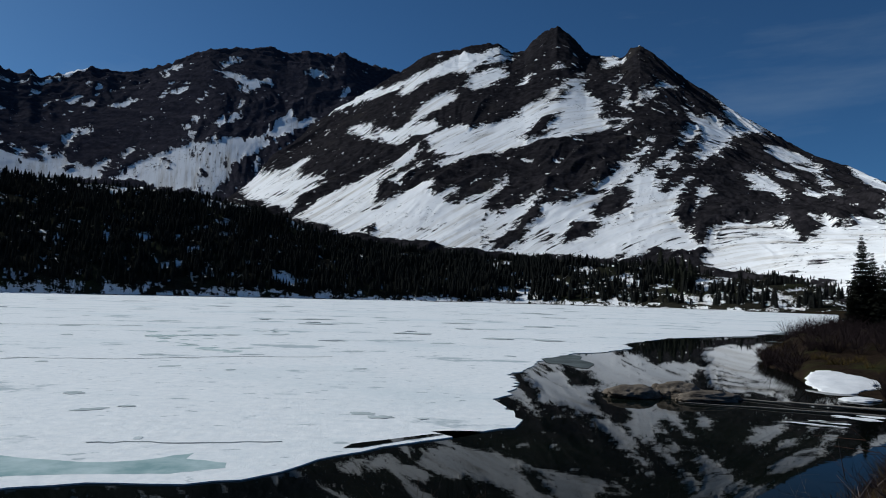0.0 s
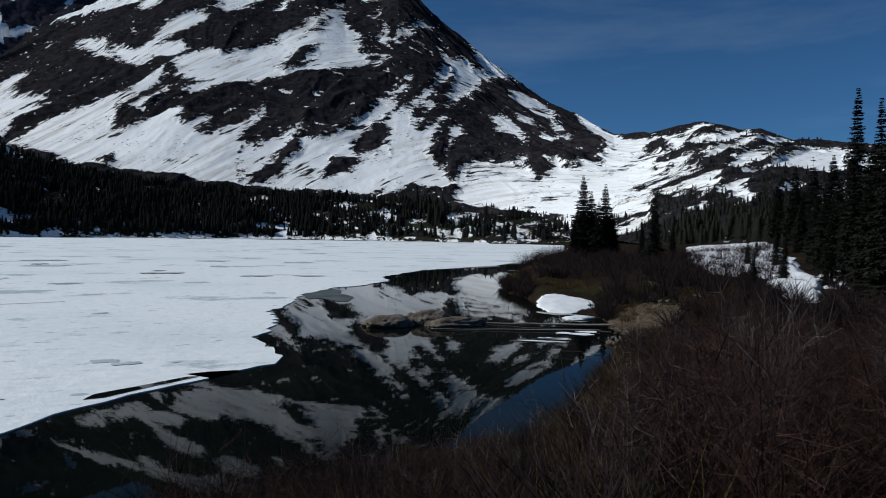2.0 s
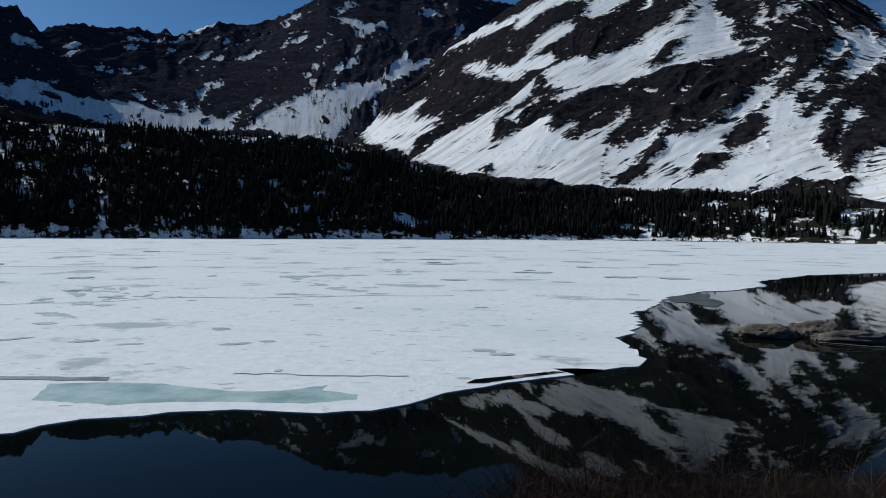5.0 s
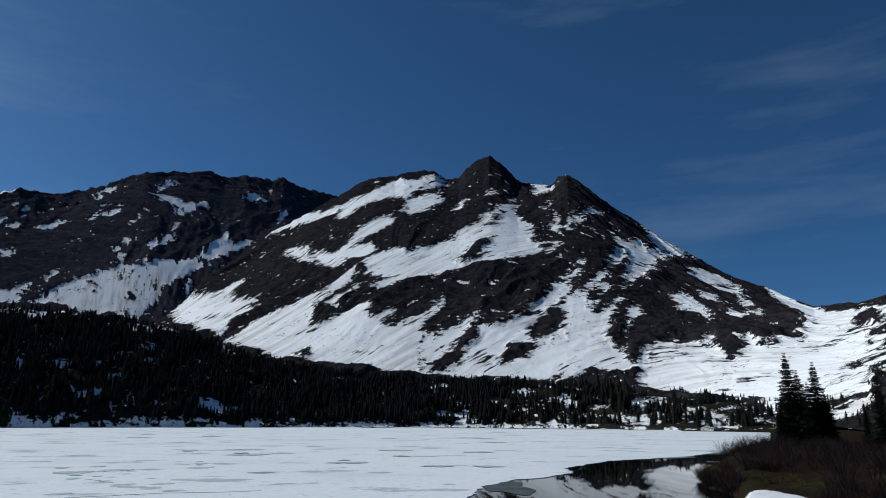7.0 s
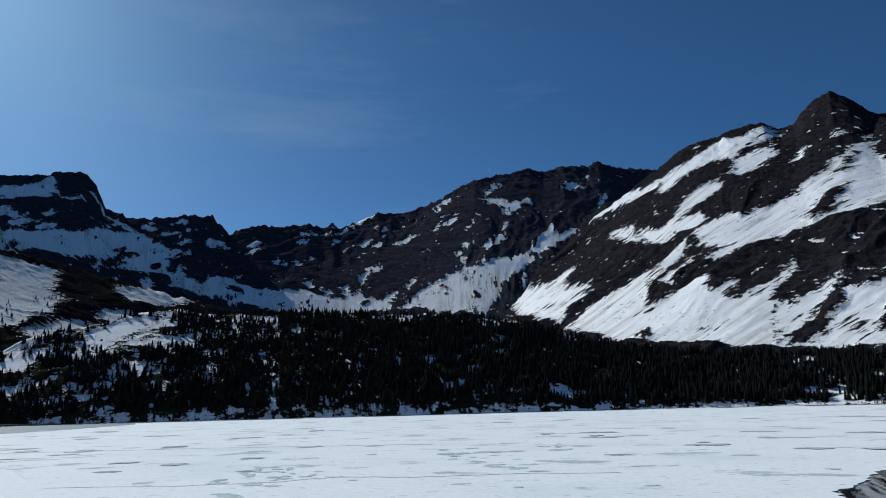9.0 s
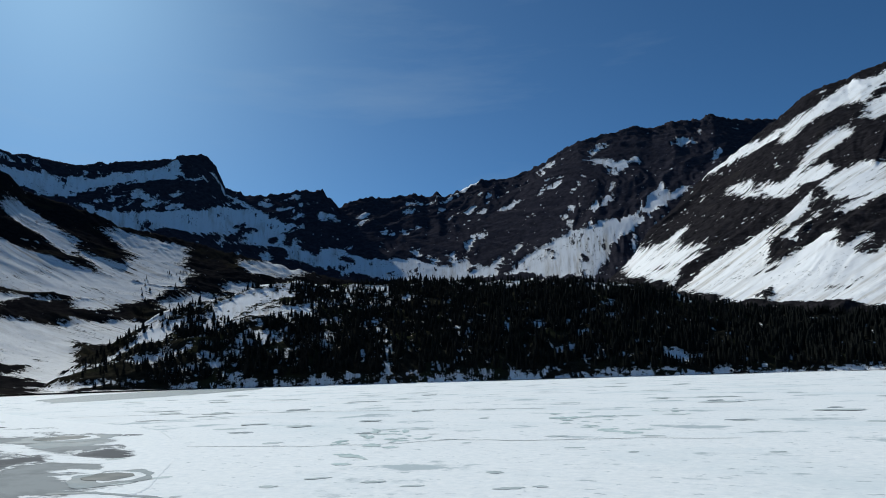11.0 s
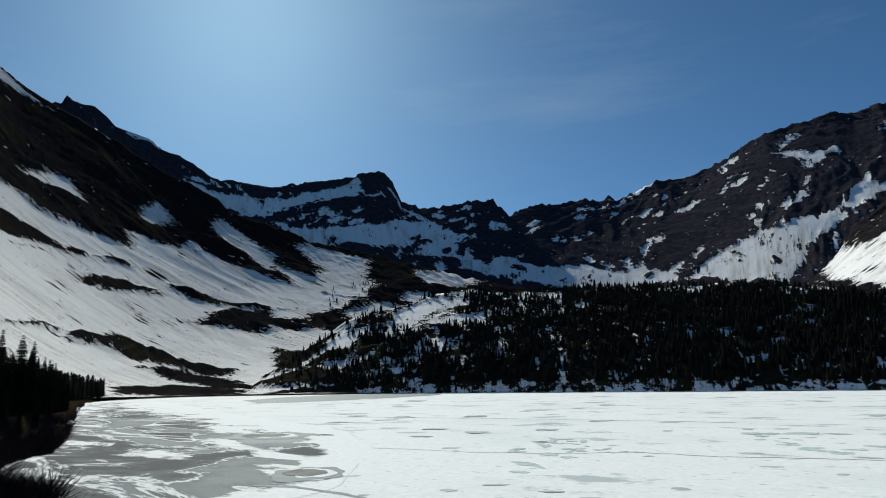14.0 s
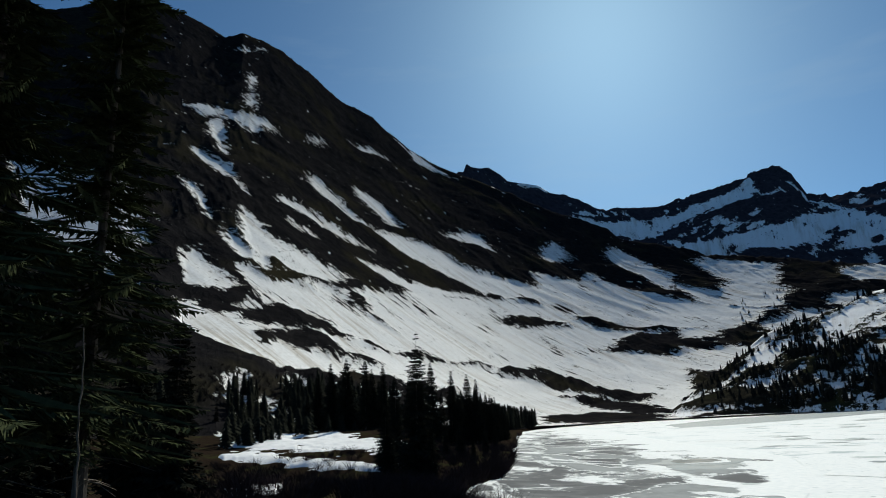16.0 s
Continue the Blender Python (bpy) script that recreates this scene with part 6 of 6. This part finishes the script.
# ---- meltwater on the ice and floating scraps ----
def blob(name, b, r, across, deep, material, seed, z, label, category, turn=0.0, rough=0.35):
    gg = random.Random(seed)
    ph = [gg.uniform(0, math.tau) for _ in range(6)]
    cx, cy = polar(b, r)
    pts = []
    for k in range(64):
        a = math.tau * k / 64
        w = 1 + rough * sum(math.sin((j + 1 + j // 2) * a + ph[j]) / (j * 0.7 + 1.6) for j in range(6)) * 0.9
        u, t = across * w * math.cos(a), deep * w * math.sin(a)
        q = math.radians(b + turn)
        pts.append((cx + u * math.cos(q) - t * math.sin(q), cy + u * math.sin(q) + t * math.cos(q)))
    verts = [(cx, cy, z)] + [(x, y, z) for x, y in pts]
    faces = [(0, 1 + k, 1 + (k + 1) % 64) for k in range(64)]
    return tagged(link_mesh(name, verts, faces, material), label, category, "meltwater on the ice")


ICE_TOP = 0.032
pool_rim = [(40, 20.4), (36, 19.9), (32.3, 19.2), (30.2, 18.5), (27.0, 17.7), (23.2, 17.5), (19.4, 18.0), (20.0, 17.4), (17.0, 16.8), (17.2, 16.3), (21.1, 16.1), (25.0, 16.4), (28.7, 16.8), (32.2, 17.1), (36, 17.3), (41, 18.6)]
pool = flat_sheet("melt_pool", ragged(pool_rim, 0.22, 0.13, 6), ICE_TOP + 0.002, POOL)
tagged(pool, "shallow blue-green melt pool on the ice edge", "melt pool", "meltwater on the ice")
def slush_material():
    m = Nodes("slush_and_grey_ice")
    n = m.noise(0.075, 9, 0.62, (0.45, 1.2, 1), (0, 0, -20), 1.2)
    isles = m.noise(0.085, 10, 0.64, (0.45, 1.2, 1), (0, 0, -10), 1.5)
    crumbs = m.noise(0.6, 8, 0.7, (0.6, 1.3, 1))
    fine = m.noise(2.0, 7, 0.7)
    reach = m.math("ADD", m.attr("snow"), m.math("MULTIPLY", m.math("SUBTRACT", m.noise(0.08, 9, 0.68, (1, 1.5, 1), (0, 0, 40), 1.0), 0.5), 4.0))
    ice = m.mix(m.ramp(fine, (0.35, 0.0), (0.65, 1.0)), (0.74, 0.77, 0.78), (0.88, 0.89, 0.88))
    ice = m.mix(m.math("MULTIPLY", m.ramp(crumbs, (0.54, 0.0), (0.66, 0.8)), m.ramp(reach, (-0.1, 0.0), (0.25, 1.0))), ice, (0.3, 0.31, 0.3))
    off = m.math("ABSOLUTE", m.math("SUBTRACT", n, 0.5))
    water = m.mix(m.ramp(n, (0.42, 0.0), (0.58, 1.0)), (0.07, 0.075, 0.085), (0.26, 0.28, 0.285))
    dry = m.math("MAXIMUM", m.ramp(isles, (0.53, 0.0), (0.56, 1.0)), m.ramp(off, (0.006, 0.9), (0.02, 0.0)))
    dry = m.math("MAXIMUM", dry, m.ramp(crumbs, (0.62, 0.0), (0.7, 0.8)))
    dry = m.math("MAXIMUM", dry, m.ramp(reach, (0.0, 1.0), (0.1, 0.0)))
    m.bump(m.math("ADD", m.math("MULTIPLY", fine, dry), m.math("MULTIPLY", dry, 1.5)), 0.5, 0.05)
    return m.done(m.mix(dry, water, ice), 0.9, 0.06)


sb, sr = np.arange(53.0, 79.5, 0.12)[:, None], np.geomspace(24, 300, 170)[None, :]
SB, SR = sb + 0 * sr, sr + 0 * sb
slush_area = [(80, 38), (72, 28), (64, 28), (58, 32), (56, 45), (57.5, 62), (61, 75), (65, 95), (69, 150), (72.0, 250), (73.5, 180), (75.5, 100), (78, 52)]
wet = np.clip(polygon_distance(SB, 25 * np.log(SR), [(b, 25 * math.log(r)) for b, r in slush_area]) / 4, -1, 1)
rim = (fbm(SB * 3, SR / 2, 4, 91) - 0.5) * 1.2
slush = grid_mesh("slush_field", -SR * np.sin(np.radians(SB)), SR * np.cos(np.radians(SB)), np.where((in_lake(SB, SR) + rim > 0.1) & (wet > -0.98), ICE_TOP + 0.0015, -0.3), slush_material(), [("snow", wet)])
tagged(slush, "wet grey slush with white ice rims at the shore", "slush", kind="structure")
for k, (b, r, across, deep, turn) in enumerate(((60, 59, 2.4, 5.0, 0), (57.3, 33.8, 1.3, 1.7, 0), (43.6, 96, 2.7, 6, 0), (38, 52, 1.6, 1.6, 0), (10.6, 93, 1.6, 4, 0), (2.7, 75, 1.1, 2.4, 0), (9, 58, 1.9, 1.6, 0), (48, 58, 1.6, 2, 20), (33, 150, 2.6, 9, 0))):
    blob("melt_patch", b, r, across * (0.6 if b < 50 else 1), deep * (0.5 if b < 50 else 1), MELT, 50 + k, ICE_TOP + 0.003 + 0.0003 * k, "grey patch of slush and meltwater on the ice", "melt patch", turn, 0.3)
for k, (b, r, across, deep) in enumerate(((60.2, 63.1, 3.4, 4.6), (56.9, 34.8, 1.8, 2.6))):
    blob("melt_patch", b, r, across, deep, MELT, 610 + k, ICE_TOP + 0.014 + 0.002 * k, "grey slush ring round a hole in the ice", "melt patch", 0, 0.25)
    blob("melt_patch", b, r, across * 0.66, deep * 0.66, ICE, 620 + k, ICE_TOP + 0.02 + 0.002 * k, "white raised rim of a hole in the ice", "melt patch", 0, 0.2)
    blob("melt_hole", b + 0.2, r, across * 0.55, deep * 0.55, HOLE, 630 + k, ICE_TOP + 0.03 + 0.002 * k, "dark meltwater hole with a white rim", "melt hole", 0, 0.15)
for k in range(60):
    gg = random.Random(900 + k)
    b, r = gg.uniform(-6, 58), 20 * math.exp(gg.uniform(0, 2.2))
    blob("melt_hole", b, r, gg.uniform(0.12, 0.5) * r / 25, gg.uniform(0.1, 0.3) * r / 20, SOFT, 200 + k, ICE_TOP + 0.006 + 0.0002 * k, "small dark hole in the rotting ice", "melt hole", gg.uniform(-20, 20), 0.3)
far_rng = random.Random(83)
for k in range(46):
    b, r = far_rng.uniform(-12, 58), 60 * math.exp(far_rng.uniform(0, 1.7))
    blob("melt_patch", b, r, far_rng.uniform(0.8, 2.6) * (r / 120) ** 0.5, far_rng.uniform(0.8, 2.2) * (r / 90), SOFT, 1000 + k, ICE_TOP + 0.04 + 0.0004 * k, "soaked grey patch on the white ice", "melt patch", far_rng.uniform(-15, 15), 0.45)
lead = flat_sheet("shore_lead", ragged([(62.3, 256.9), (58.9, 347.9), (54.9, 430.3), (50.5, 460.7), (46.3, 467.9), (46.6, 359.0), (50.5, 274.8), (54.9, 231.0), (58.1, 211.5), (61.1, 202.1)], 6, 1.0, 8), ICE_TOP + 0.013, MELT)
tagged(lead, "narrow grey strip of wet ice along the far shore", "melt patch", "meltwater on the ice")
edge_lead = flat_sheet("ice_lead", ragged([(7.9, 18.0), (7.2, 18.5), (4.7, 18.95), (2.6, 19.4), (0.5, 19.9), (-0.4, 19.85), (0.6, 19.55), (2.6, 19.05), (4.6, 18.5), (6.4, 18.05)], 0.3, 0.06, 12), ICE_TOP + 0.012, WATER)
tagged(edge_lead, "narrow black lead of open water in the ice", "open water", "meltwater on the ice")
crack_line = [(61, 31.2), (58, 30.4), (54, 27.8), (50, 25.2), (46, 23.2), (42, 21.8), (36, 20.6)]
crack = flat_sheet("ice_crack", ragged(crack_line + [(b + 0.2, r - 0.42) for b, r in reversed(crack_line)], 0.5, 0.1, 3), ICE_TOP + 0.011, MELT)
tagged(crack, "long grey crack running across the ice", "crack", "meltwater on the ice")
for k, line in enumerate(([(32.3, 44.9), (25.3, 42.6), (17.4, 43.5), (7.6, 43.4)], [(27, 20.0), (21, 19.3), (11.4, 18.8)], [(60, 105), (46, 92), (33, 84), (22, 80)], [(52, 48), (44, 44), (36, 43), (30, 45)])):
    wide = (0.16, 0.08, 0.4, 0.14)[k]
    drift = random.Random(70 + k)
    line = [(b0 + (b1 - b0) * f / 7, (r0 + (r1 - r0) * f / 7) * drift.uniform(0.995, 1.005)) for (b0, r0), (b1, r1) in zip(line, line[1:]) for f in range(7)]
    seam = flat_sheet("ice_crack", ragged(line + [(b, r - wide) for b, r in reversed(line)], 0.6, 0.06, 20 + k), ICE_TOP + 0.012 + 0.0004 * k, MELT)
    tagged(seam, "thin grey crack running across the ice", "crack", "meltwater on the ice")
for k, (b, r, across, deep) in enumerate(((18.5, 48, 1.8, 3.0), (20.6, 56, 1.2, 2.2), (38.5, 42, 1.3, 4.0), (36, 50, 1.6, 4.5), (34.8, 46, 1.0, 2.0), (20.3, 64, 2.0, 5), (14, 70, 1.2, 3))):
    gg = random.Random(700 + k)
    for j in range(8):
        blob("melt_patch", b + gg.gauss(0, 1) * across / r * 50, r + gg.gauss(0, 1) * deep * 0.8, across * gg.uniform(0.12, 0.4), deep * gg.uniform(0.1, 0.3), WET, 400 + 10 * k + j, ICE_TOP + 0.008 + 0.0003 * (8 * k + j), "pale blue-green patch of thin wet ice", "melt patch", gg.uniform(-25, 25), 0.4)
blob("thin_ice", -9.4, 47.0, 1.7, 5.0, HOLE, 71, 0.018, "thin grey ice skin along the ice edge", "ice", 10, 0.3)
for k, (b, r, across, deep) in enumerate(((-22, 90, 4, 3), (-25, 105, 4, 5), (-19, 84, 2.5, 1.5), (-27.5, 80, 2.5, 2), (-30.8, 28.5, 0.7, 0.35), (-31.6, 29.4, 0.5, 0.4), (-29.2, 27, 0.6, 0.2), (-28.6, 26.2, 0.8, 0.15))):
    blob("ice_floe", b, r, across, deep, ICE if k > 3 else MELT, 300 + k, 0.02 + 0.002 * k, "thin scrap of ice floating on black water", "ice", 0, 0.5)
